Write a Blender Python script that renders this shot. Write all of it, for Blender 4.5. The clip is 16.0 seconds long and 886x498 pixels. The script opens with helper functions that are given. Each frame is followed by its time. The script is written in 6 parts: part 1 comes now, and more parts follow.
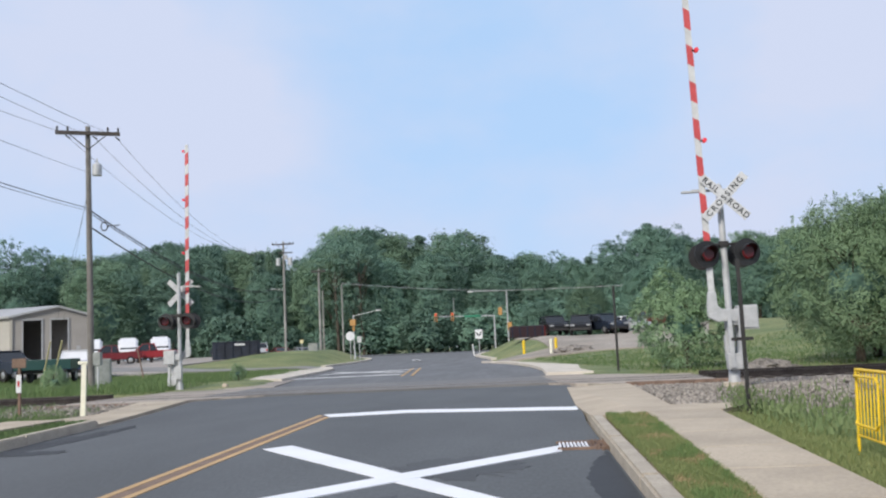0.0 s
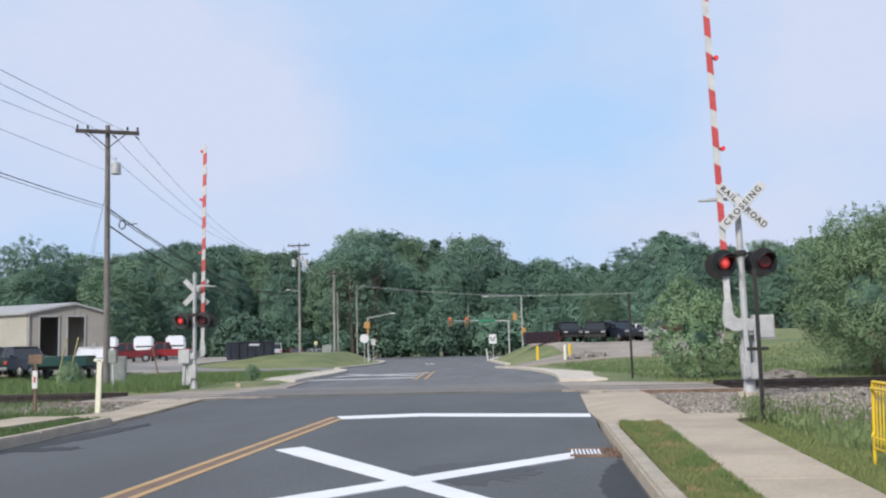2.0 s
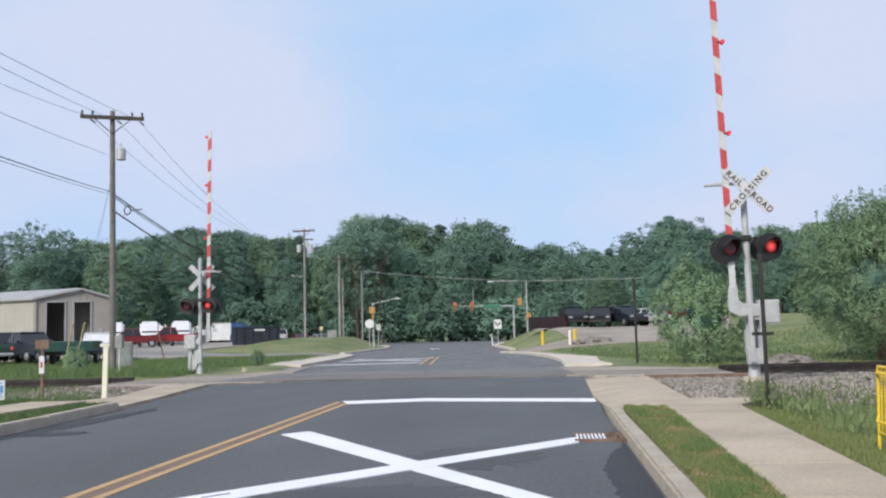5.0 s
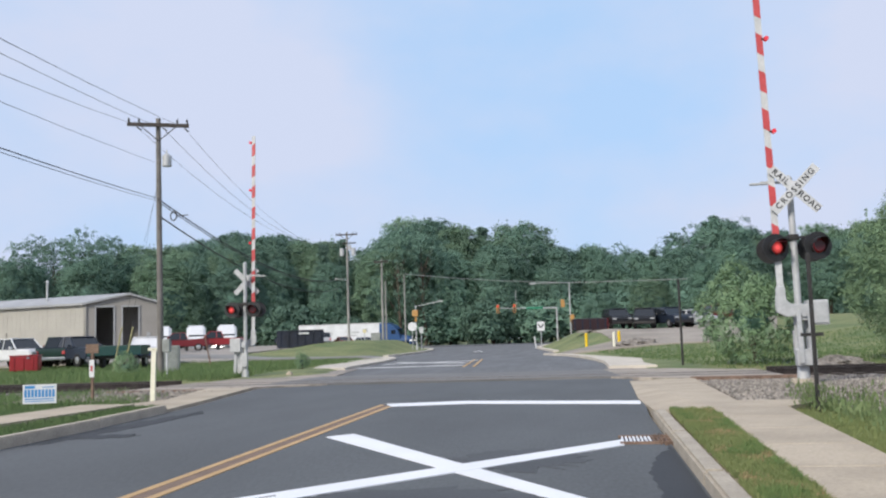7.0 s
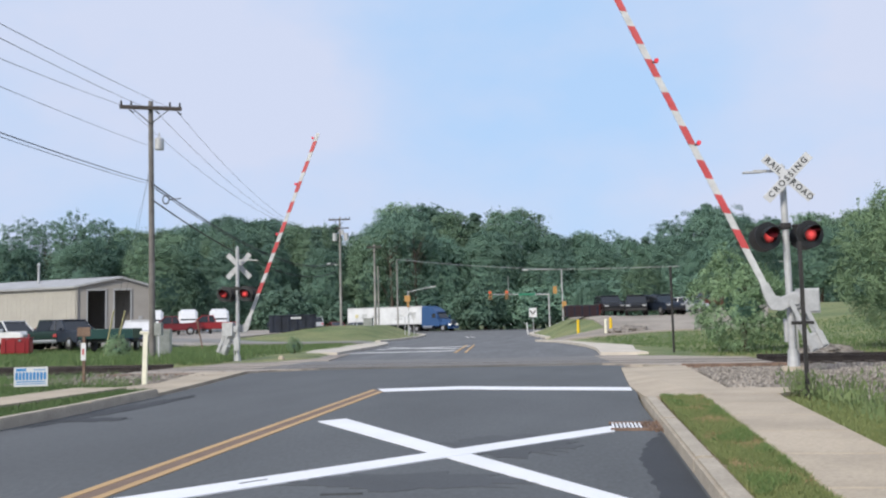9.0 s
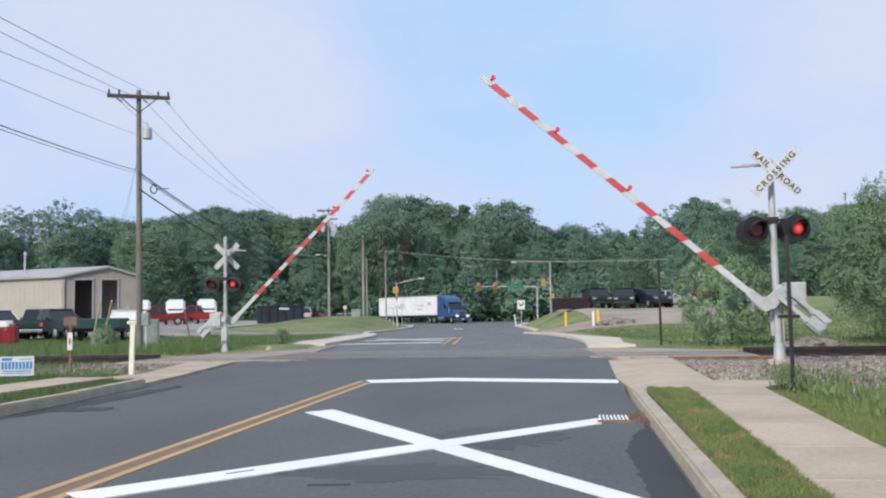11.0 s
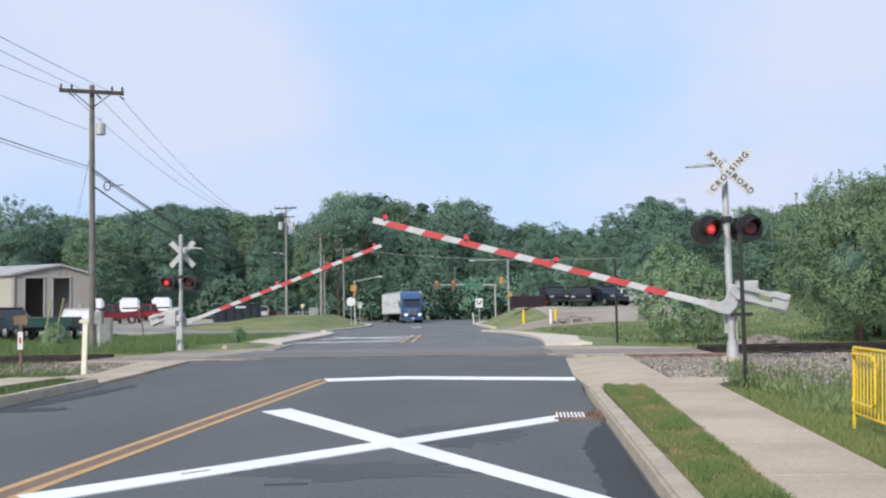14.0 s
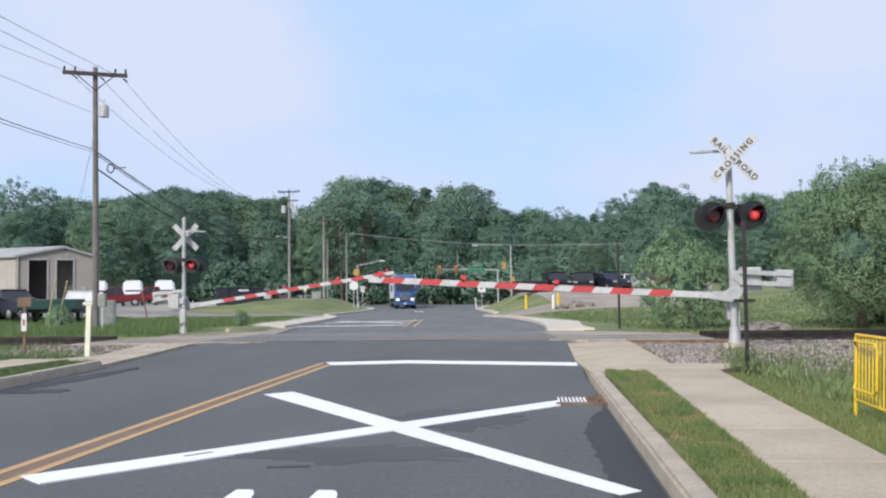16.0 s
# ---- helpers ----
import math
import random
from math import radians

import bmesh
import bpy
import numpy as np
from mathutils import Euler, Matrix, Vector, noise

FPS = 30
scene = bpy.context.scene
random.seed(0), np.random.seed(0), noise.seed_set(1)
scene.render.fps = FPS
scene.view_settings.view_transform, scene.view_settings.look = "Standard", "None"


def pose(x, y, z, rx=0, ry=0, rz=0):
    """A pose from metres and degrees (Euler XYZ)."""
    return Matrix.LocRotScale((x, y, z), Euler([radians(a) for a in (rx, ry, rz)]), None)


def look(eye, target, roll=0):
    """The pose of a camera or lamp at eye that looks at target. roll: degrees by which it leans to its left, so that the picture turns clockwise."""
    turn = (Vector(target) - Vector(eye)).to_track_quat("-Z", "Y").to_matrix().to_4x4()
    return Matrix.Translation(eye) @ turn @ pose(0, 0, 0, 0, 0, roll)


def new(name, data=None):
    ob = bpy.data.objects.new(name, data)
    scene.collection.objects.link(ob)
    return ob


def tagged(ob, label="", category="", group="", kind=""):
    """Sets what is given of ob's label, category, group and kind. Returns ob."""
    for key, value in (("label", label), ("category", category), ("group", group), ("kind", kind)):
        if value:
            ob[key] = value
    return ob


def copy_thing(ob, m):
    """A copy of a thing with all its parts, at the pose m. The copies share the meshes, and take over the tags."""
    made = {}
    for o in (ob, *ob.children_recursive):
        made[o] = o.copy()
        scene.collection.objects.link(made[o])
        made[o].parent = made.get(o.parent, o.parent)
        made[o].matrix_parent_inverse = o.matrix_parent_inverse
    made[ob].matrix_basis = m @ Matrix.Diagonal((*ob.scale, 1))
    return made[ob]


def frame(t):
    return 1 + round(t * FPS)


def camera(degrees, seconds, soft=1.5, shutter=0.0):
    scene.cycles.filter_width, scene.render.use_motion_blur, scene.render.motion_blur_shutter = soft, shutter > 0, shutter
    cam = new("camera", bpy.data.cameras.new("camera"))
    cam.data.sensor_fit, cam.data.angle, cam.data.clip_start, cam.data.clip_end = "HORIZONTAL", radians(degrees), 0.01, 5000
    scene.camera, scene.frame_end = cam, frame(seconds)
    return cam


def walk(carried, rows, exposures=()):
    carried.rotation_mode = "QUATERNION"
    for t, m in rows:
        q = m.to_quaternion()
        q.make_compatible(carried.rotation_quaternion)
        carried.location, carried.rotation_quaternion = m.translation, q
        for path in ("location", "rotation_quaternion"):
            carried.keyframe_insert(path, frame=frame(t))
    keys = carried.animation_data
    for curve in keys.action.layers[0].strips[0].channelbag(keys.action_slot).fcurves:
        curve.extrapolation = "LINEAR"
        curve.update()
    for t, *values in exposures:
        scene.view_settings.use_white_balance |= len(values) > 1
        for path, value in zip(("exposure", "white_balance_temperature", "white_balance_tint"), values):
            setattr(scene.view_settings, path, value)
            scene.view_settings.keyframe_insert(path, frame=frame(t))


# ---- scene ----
cam = camera(51.65, 16.0, soft=2.2)
EYE = (0.0, 0.0, 1.2)
ROAD_TURN = 4.7  # degrees between the first heading and the road's axis (+y)
PATH = [  # seconds, yaw, pitch, roll
    (0.0, 0.400, 6.109, 2.595),
    (0.5, 0.608, 6.560, 2.582),
    (1.0, 0.592, 6.481, 2.240),
    (1.5, 0.766, 6.472, 1.900),
    (2.0, 1.254, 6.393, 1.490),
    (2.5, 1.554, 6.549, 1.279),
    (3.0, 1.429, 6.125, 1.622),
    (5.5, 1.703, 5.467, 1.390),
    (6.0, 2.026, 5.432, 1.243),
    (6.5, 2.868, 5.352, 1.438),
    (7.0, 4.241, 5.710, 1.799),
    (7.5, 4.114, 5.287, 1.723),
    (8.0, 3.873, 4.971, 1.580),
    (8.5, 3.865, 4.793, 1.374),
    (9.0, 3.754, 4.807, 1.393),
    (9.5, 3.651, 4.774, 1.351),
    (10.0, 3.267, 4.546, 1.149),
    (12.5, 2.858, 4.202, 1.133),
    (13.0, 2.518, 4.355, 1.357),
    (13.5, 1.190, 4.388, 1.482),
    (14.0, 0.406, 4.112, 1.139),
    (14.5, 0.309, 3.808, 0.907),
    (15.0, 0.450, 3.536, 0.868),
    (15.5, 0.614, 3.431, 0.892),
    (16.0, 0.567, 3.151, 0.771),
]
walk(cam, [(t, pose(*EYE, 90 + p, r, yaw + ROAD_TURN)) for t, yaw, p, r in PATH], exposures=((0.0, 0.3), (10.2, 0.3), (12.4, 0.39), (16.0, 0.39)))

# ---- light ----
world = bpy.data.worlds.new("sky")
scene.world = world
world.use_nodes = True


def sky_nodes():
    nt = world.node_tree
    nt.nodes.clear()
    out = nt.nodes.new("ShaderNodeOutputWorld")
    bg = nt.nodes.new("ShaderNodeBackground")
    sky = nt.nodes.new("ShaderNodeTexSky")
    sky.sky_type, sky.sun_disc = "NISHITA", False
    sky.sun_elevation, sky.sun_rotation = radians(35), radians(208)
    sky.air_density, sky.dust_density, sky.ozone_density = 1.0, 1.6, 1.5
    co = nt.nodes.new("ShaderNodeTexCoord")
    mp = nt.nodes.new("ShaderNodeMapping")
    mp.inputs["Location"].default_value = (0.31, 0.2, 0.1)
    mp.inputs["Scale"].default_value = (1.0, 1.0, 1.7)
    nz = nt.nodes.new("ShaderNodeTexNoise")
    nz.inputs["Scale"].default_value, nz.inputs["Detail"].default_value = 2.9, 7.0
    nz.inputs["Roughness"].default_value = 0.52
    # the cover thins out towards one broad clear lane of sky
    dot = nt.nodes.new("ShaderNodeVectorMath")
    dot.operation = "DOT_PRODUCT"
    dot.inputs[1].default_value = (-0.02, 0.93, 0.36)
    far = nt.nodes.new("ShaderNodeMapRange")
    far.interpolation_type = "SMOOTHSTEP"
    far.inputs["From Min"].default_value, far.inputs["From Max"].default_value = 0.93, 0.995
    far.inputs["To Min"].default_value, far.inputs["To Max"].default_value = 0.15, -0.09
    add = nt.nodes.new("ShaderNodeMath")
    cl = nt.nodes.new("ShaderNodeMapRange")
    cl.inputs["From Min"].default_value, cl.inputs["From Max"].default_value = 0.38, 0.70
    cl.inputs["To Min"].default_value, cl.inputs["To Max"].default_value = 0.05, 0.95
    tint = nt.nodes.new("ShaderNodeMix")
    tint.data_type = "RGBA"
    tint.inputs["Factor"].default_value = 0.88
    tint.inputs["B"].default_value = (3.8, 5.6, 8.2, 1)   # clear hazy blue, same unit as the sky
    lift = nt.nodes.new("ShaderNodeMix")
    lift.data_type = "RGBA"
    lift.inputs["B"].default_value = (5.3, 5.8, 7.3, 1)   # thin white cloud
    nt.links.new(co.outputs["Generated"], mp.inputs["Vector"])
    nt.links.new(mp.outputs["Vector"], nz.inputs["Vector"])
    nt.links.new(co.outputs["Generated"], dot.inputs[0])
    nt.links.new(dot.outputs["Value"], far.inputs["Value"])
    nt.links.new(nz.outputs["Fac"], add.inputs[0])
    nt.links.new(far.outputs["Result"], add.inputs[1])
    nt.links.new(add.outputs["Value"], cl.inputs["Value"])
    nt.links.new(cl.outputs["Result"], lift.inputs["Factor"])
    nt.links.new(sky.outputs["Color"], tint.inputs["A"])
    nt.links.new(tint.outputs["Result"], lift.inputs["A"])
    nt.links.new(lift.outputs["Result"], bg.inputs["Color"])
    bg.inputs["Strength"].default_value = 0.10
    nt.links.new(bg.outputs["Background"], out.inputs["Surface"])


sky_nodes()
sun_data = bpy.data.lights.new("sun", "SUN")
sun_data.energy, sun_data.angle, sun_data.color = 3.1, radians(12), (1.0, 0.93, 0.82)
sun = new("sun", sun_data)
sun.matrix_world = look((-28, -52, 42), (0, 0, 0))


# ---- materials ----
def material(name, color, rough=0.7, metal=0.0, vary=0.12, scale=3.0, fine=40.0, bump=0.15, color2=None, emit=None, power=0.0, object_vary=0.0, spec=0.5, stretch=(1, 1, 1)):
    m = bpy.data.materials.new(name)
    m.use_nodes = True
    nt = m.node_tree
    b = nt.nodes["Principled BSDF"]
    b.inputs["Roughness"].default_value, b.inputs["Metallic"].default_value = rough, metal
    b.inputs["Specular IOR Level"].default_value = spec
    co = nt.nodes.new("ShaderNodeTexCoord")
    n1, n2 = nt.nodes.new("ShaderNodeTexNoise"), nt.nodes.new("ShaderNodeTexNoise")
    n1.inputs["Scale"].default_value, n2.inputs["Scale"].default_value = scale, fine
    n1.inputs["Detail"].default_value, n2.inputs["Detail"].default_value = 4.0, 3.0
    mp = nt.nodes.new("ShaderNodeMapping")
    mp.inputs["Scale"].default_value = stretch
    nt.links.new(co.outputs["Object"], mp.inputs["Vector"])
    for n in (n1, n2):
        nt.links.new(mp.outputs["Vector"], n.inputs["Vector"])
    mix = nt.nodes.new("ShaderNodeMix")
    mix.data_type = "RGBA"
    c2 = color2 or tuple(c * (1 - 2.2 * vary) for c in color)
    mix.inputs["A"].default_value, mix.inputs["B"].default_value = (*color, 1), (*c2, 1)
    rr = nt.nodes.new("ShaderNodeMapRange")
    rr.inputs["From Min"].default_value, rr.inputs["From Max"].default_value = 0.35, 0.65
    nt.links.new(n1.outputs["Fac"], rr.inputs["Value"])
    nt.links.new(rr.outputs["Result"], mix.inputs["Factor"])
    hs = nt.nodes.new("ShaderNodeHueSaturation")
    vr = nt.nodes.new("ShaderNodeMapRange")
    vr.inputs["To Min"].default_value, vr.inputs["To Max"].default_value = 1 - 1.6 * vary, 1 + 1.6 * vary
    vr.inputs["From Min"].default_value, vr.inputs["From Max"].default_value = 0.25, 0.75
    nt.links.new(n2.outputs["Fac"], vr.inputs["Value"])
    nt.links.new(mix.outputs["Result"], hs.inputs["Color"])
    value = vr.outputs["Result"]
    if object_vary:
        oi, om, mu = nt.nodes.new("ShaderNodeObjectInfo"), nt.nodes.new("ShaderNodeMapRange"), nt.nodes.new("ShaderNodeMath")
        om.inputs["To Min"].default_value, om.inputs["To Max"].default_value = 1 - object_vary, 1 + object_vary
        mu.operation = "MULTIPLY"
        nt.links.new(oi.outputs["Random"], om.inputs["Value"])
        nt.links.new(om.outputs["Result"], mu.inputs[0])
        nt.links.new(value, mu.inputs[1])
        value = mu.outputs["Value"]
    nt.links.new(value, hs.inputs["Value"])
    nt.links.new(hs.outputs["Color"], b.inputs["Base Color"])
    if bump:
        bp = nt.nodes.new("ShaderNodeBump")
        bp.inputs["Strength"].default_value, bp.inputs["Distance"].default_value = bump, 0.02
        nt.links.new(n2.outputs["Fac"], bp.inputs["Height"])
        nt.links.new(bp.outputs["Normal"], b.inputs["Normal"])
    if emit:
        b.inputs["Emission Color"].default_value, b.inputs["Emission Strength"].default_value = (*emit, 1), power
    return m


def leaf_material(name, color, color2, size=0.5):
    """Foliage: hue shifts from clump to clump and from leaf to leaf, some light passes through."""
    m = bpy.data.materials.new(name)
    m.use_nodes = True
    nt = m.node_tree
    b = nt.nodes["Principled BSDF"]
    b.inputs["Roughness"].default_value = 0.8
    b.inputs["Specular IOR Level"].default_value = 0.1
    geo, oi = nt.nodes.new("ShaderNodeNewGeometry"), nt.nodes.new("ShaderNodeObjectInfo")
    co, nz = nt.nodes.new("ShaderNodeTexCoord"), nt.nodes.new("ShaderNodeTexNoise")
    nz.inputs["Scale"].default_value = size
    nt.links.new(co.outputs["Object"], nz.inputs["Vector"])
    add = nt.nodes.new("ShaderNodeMath")
    add.operation = "MULTIPLY_ADD"
    add.inputs[1].default_value, add.inputs[2].default_value = 0.6, -0.05
    nt.links.new(nz.outputs["Fac"], add.inputs[0])
    ad2 = nt.nodes.new("ShaderNodeMath")
    ad2.operation = "MULTIPLY_ADD"
    ad2.inputs[1].default_value = 0.35
    nt.links.new(geo.outputs["Random Per Island"], ad2.inputs[0])
    nt.links.new(add.outputs["Value"], ad2.inputs[2])
    mix = nt.nodes.new("ShaderNodeMix")
    mix.data_type = "RGBA"
    mix.inputs["A"].default_value, mix.inputs["B"].default_value = (*color, 1), (*color2, 1)
    nt.links.new(ad2.outputs["Value"], mix.inputs["Factor"])
    hs = nt.nodes.new("ShaderNodeHueSaturation")
    ma = nt.nodes.new("ShaderNodeMapRange")
    ma.inputs["To Min"].default_value, ma.inputs["To Max"].default_value = 0.84, 1.16
    nt.links.new(oi.outputs["Random"], ma.inputs["Value"])
    nt.links.new(ma.outputs["Result"], hs.inputs["Value"])
    nt.links.new(mix.outputs["Result"], hs.inputs["Color"])
    nt.links.new(hs.outputs["Color"], b.inputs["Base Color"])
    tr = nt.nodes.new("ShaderNodeBsdfTranslucent")
    nt.links.new(hs.outputs["Color"], tr.inputs["Color"])
    ms = nt.nodes.new("ShaderNodeMixShader")
    ms.inputs["Fac"].default_value = 0.35
    nt.links.new(b.outputs["BSDF"], ms.inputs[1])
    nt.links.new(tr.outputs["BSDF"], ms.inputs[2])
    nt.links.new(ms.outputs["Shader"], nt.nodes["Material Output"].inputs["Surface"])
    return m


M_ASPHALT = material("asphalt", (0.091, 0.098, 0.104), 0.85, vary=0.10, scale=0.55, fine=26, bump=0.35, stretch=(1, 0.35, 1))
M_ASPHALT_OLD = material("old_asphalt", (0.37, 0.325, 0.275), 0.9, vary=0.2, scale=1.1, fine=6, bump=0.3, color2=(0.19, 0.168, 0.15), stretch=(0.10, 1.5, 1))
M_PATCH = material("asphalt_patch", (0.034, 0.037, 0.043), 0.8, vary=0.1, scale=0.8, fine=25, bump=0.3)
M_REPAIR = material("asphalt_repair", (0.068, 0.073, 0.08), 0.85, vary=0.08, scale=0.8, fine=25, bump=0.3)
M_CONCRETE = material("concrete", (0.42, 0.355, 0.272), 0.85, vary=0.10, scale=0.9, fine=35, bump=0.2, object_vary=0.05)
M_PALECONC = material("pale_concrete", (0.55, 0.50, 0.43), 0.85, vary=0.10, scale=0.9, fine=20, bump=0.2)
M_KERB = material("kerb_concrete", (0.43, 0.378, 0.305), 0.85, vary=0.12, scale=2.0, fine=30, bump=0.3, object_vary=0.06)
M_WHITE_LINE = material("white_road_paint", (0.74, 0.75, 0.78), 0.6, vary=0.03, scale=1.5, fine=60, bump=0.1)
M_WORN_LINE = material("worn_road_paint", (0.56, 0.56, 0.56), 0.7, vary=0.2, scale=1.2, fine=12, bump=0.1)
M_YELLOW_LINE = material("yellow_road_paint", (0.47, 0.30, 0.13), 0.6, vary=0.06, scale=1.5, fine=60, bump=0.1)
M_GRASS_GROUND = material("grass_ground", (0.095, 0.135, 0.048), 0.9, vary=0.26, scale=0.45, fine=9, bump=0.4, color2=(0.185, 0.195, 0.08))
M_SOIL = material("grassy_soil", (0.15, 0.135, 0.075), 0.95, vary=0.2, scale=1.6, fine=30, bump=0.6, color2=(0.21, 0.165, 0.105))
M_GRAVEL = material("gravel_lot", (0.33, 0.30, 0.27), 0.95, vary=0.12, scale=0.2, fine=8, bump=0.4)
M_BALLAST = material("ballast_bed", (0.25, 0.225, 0.20), 0.95, vary=0.3, scale=5, fine=22, bump=0.8)
M_RAIL = material("rail_steel", (0.05, 0.042, 0.04), 0.55, 0.6, vary=0.2, scale=4, fine=30)
M_WORNRAIL = material("worn_rail_steel", (0.20, 0.18, 0.165), 0.45, 0.5, vary=0.15, scale=4, fine=30)
M_TIE = material("tie_wood", (0.07, 0.055, 0.045), 0.9, vary=0.2, scale=5, fine=30)
M_RUST = material("rusty_timber", (0.21, 0.14, 0.105), 0.9, vary=0.2, scale=4, fine=30)
M_GALV = material("galvanised_steel", (0.50, 0.51, 0.52), 0.5, 0.35, vary=0.1, scale=4, fine=30, bump=0.08)
M_ALU = material("aluminium_paint", (0.46, 0.47, 0.48), 0.5, 0.2, vary=0.08, scale=5, fine=40, bump=0.05)
M_BLACK = material("black_metal", (0.018, 0.018, 0.02), 0.5, vary=0.15, scale=5, fine=40, bump=0.05)
M_LETTER = material("sign_lettering", (0.04, 0.042, 0.048), 0.6, vary=0.1, bump=0)
M_DARKPOST = material("dark_steel", (0.035, 0.033, 0.033), 0.6, 0.2, vary=0.2, scale=5, fine=40)
M_WHITE = material("white_paint", (0.63, 0.64, 0.66), 0.5, vary=0.05, scale=4, fine=40, bump=0.04)
M_SIGNWHITE = material("aged_reflective_white", (0.53, 0.54, 0.56), 0.5, vary=0.05, scale=4, fine=40, bump=0.03)
M_ARMWHITE = material("arm_white", (0.52, 0.53, 0.54), 0.5, vary=0.08, scale=4, fine=40, bump=0.04)
M_RED = material("red_reflective", (0.50, 0.065, 0.07), 0.45, vary=0.08, scale=4, fine=40, bump=0.04)
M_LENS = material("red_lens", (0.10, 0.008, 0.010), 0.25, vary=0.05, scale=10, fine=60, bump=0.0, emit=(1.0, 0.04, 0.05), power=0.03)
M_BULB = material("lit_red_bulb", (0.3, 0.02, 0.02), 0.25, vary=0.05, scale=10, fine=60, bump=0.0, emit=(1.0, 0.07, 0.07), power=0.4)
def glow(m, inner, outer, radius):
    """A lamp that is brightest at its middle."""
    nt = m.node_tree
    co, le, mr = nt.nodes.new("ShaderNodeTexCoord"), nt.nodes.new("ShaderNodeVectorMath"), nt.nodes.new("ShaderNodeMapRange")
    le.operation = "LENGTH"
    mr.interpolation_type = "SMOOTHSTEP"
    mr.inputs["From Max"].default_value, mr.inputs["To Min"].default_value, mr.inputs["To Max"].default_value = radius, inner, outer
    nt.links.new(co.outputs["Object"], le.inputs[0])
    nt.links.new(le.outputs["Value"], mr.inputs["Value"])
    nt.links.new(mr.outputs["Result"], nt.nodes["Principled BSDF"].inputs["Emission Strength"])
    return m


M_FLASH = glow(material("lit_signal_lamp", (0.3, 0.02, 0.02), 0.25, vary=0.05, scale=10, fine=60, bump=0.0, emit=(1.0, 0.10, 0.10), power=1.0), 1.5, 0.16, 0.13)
M_ADDED_FLAP = material("added_dark_flap", (0.075, 0.008, 0.012), 0.3, vary=0.1, scale=10, fine=60, bump=0.0)
M_LENS_SMALL = material("small_red_lens", (0.4, 0.02, 0.03), 0.25, vary=0.05, scale=10, fine=60, bump=0.0, emit=(1.0, 0.05, 0.08), power=0.35)
M_WOODPOLE = material("pole_wood", (0.19, 0.178, 0.168), 0.9, vary=0.15, scale=2, fine=25, bump=0.3)
M_PALEWOOD = material("pale_pole_wood", (0.33, 0.32, 0.305), 0.9, vary=0.2, scale=0.5, fine=12, bump=0.2)
M_DARKWOOD = material("dark_creosote_wood", (0.075, 0.065, 0.06), 0.9, vary=0.15, scale=2, fine=25, bump=0.2)
M_CABLE = material("cable", (0.03, 0.03, 0.035), 0.7, vary=0.05, bump=0)
M_CREAM = material("cream_metal_siding", (0.375, 0.36, 0.32), 0.55, vary=0.05, scale=0.6, fine=10, bump=0.03)
# greyer than the side wall; the gable's weaker light is in the colour
M_TAN_DIM = material("dim_tan_siding", (0.285, 0.268, 0.247), 0.55, vary=0.05, scale=0.6, fine=10, bump=0.03)
M_ROOF = material("metal_roof", (0.40, 0.40, 0.40), 0.45, 0.3, vary=0.08, scale=0.6, fine=10, bump=0.03)
# near-black; in bays, beds and slots it stands for missing light
M_DARK = material("dark_interior", (0.018, 0.028, 0.052), 0.9, vary=0.2, bump=0)
M_BARK = material("bark", (0.10, 0.08, 0.06), 0.95, vary=0.25, scale=2, fine=12, bump=0.5)
M_YELLOW = material("yellow_paint", (0.75, 0.50, 0.015), 0.45, vary=0.06, scale=5, fine=40, bump=0.05)
M_POSTWHITE = material("weathered_white_plastic", (0.72, 0.70, 0.58), 0.6, vary=0.06, scale=5, fine=40, bump=0.05)
M_TYRE = material("tyre_rubber", (0.02, 0.02, 0.021), 0.85, vary=0.1)
M_RIM = material("wheel_rim", (0.45, 0.46, 0.47), 0.35, 0.7, vary=0.08)
M_GLASS = material("dark_window_glass", (0.015, 0.018, 0.022), 0.08, vary=0.02, bump=0, spec=0.6)
M_TRAILER = material("trailer_white", (0.66, 0.68, 0.70), 0.5, vary=0.07, scale=0.8, fine=15, bump=0.03)
M_TRUCKBLUE = material("truck_blue", (0.035, 0.09, 0.22), 0.3, 0.1, vary=0.06, bump=0)
M_CHROME = material("chrome", (0.38, 0.39, 0.41), 0.32, 0.9, vary=0.03, bump=0)
M_HEADLIGHT = material("headlight", (0.8, 0.8, 0.8), 0.2, vary=0.02, bump=0, emit=(1, 0.97, 0.9), power=0.45)
M_CABINET = material("weathered_grey_green_steel", (0.27, 0.29, 0.28), 0.6, 0.1, vary=0.12, scale=3, fine=20, bump=0.05)
M_LAMPGLASS = material("clear_lamp_glass", (0.30, 0.31, 0.32), 0.15, vary=0.05, bump=0)
M_SIGNGREEN = material("green_sign", (0.02, 0.20, 0.11), 0.5, vary=0.05, bump=0)
M_SIGNALY = material("signal_yellow", (0.42, 0.23, 0.07), 0.5, vary=0.08, bump=0)
M_SIGNBLUE = material("sign_blue", (0.03, 0.22, 0.52), 0.5, vary=0.05, bump=0)
M_DUMPSTER = material("dark_blue_steel", (0.02, 0.026, 0.045), 0.6, 0.1, vary=0.2, scale=1.5, fine=12)
# woodland leaves are paler and bluer: distance haze put into their colour
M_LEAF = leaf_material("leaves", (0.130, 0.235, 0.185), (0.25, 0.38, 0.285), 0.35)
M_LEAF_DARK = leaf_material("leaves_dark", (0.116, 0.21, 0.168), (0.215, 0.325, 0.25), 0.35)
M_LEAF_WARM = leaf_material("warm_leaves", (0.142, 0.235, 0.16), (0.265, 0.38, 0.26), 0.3)
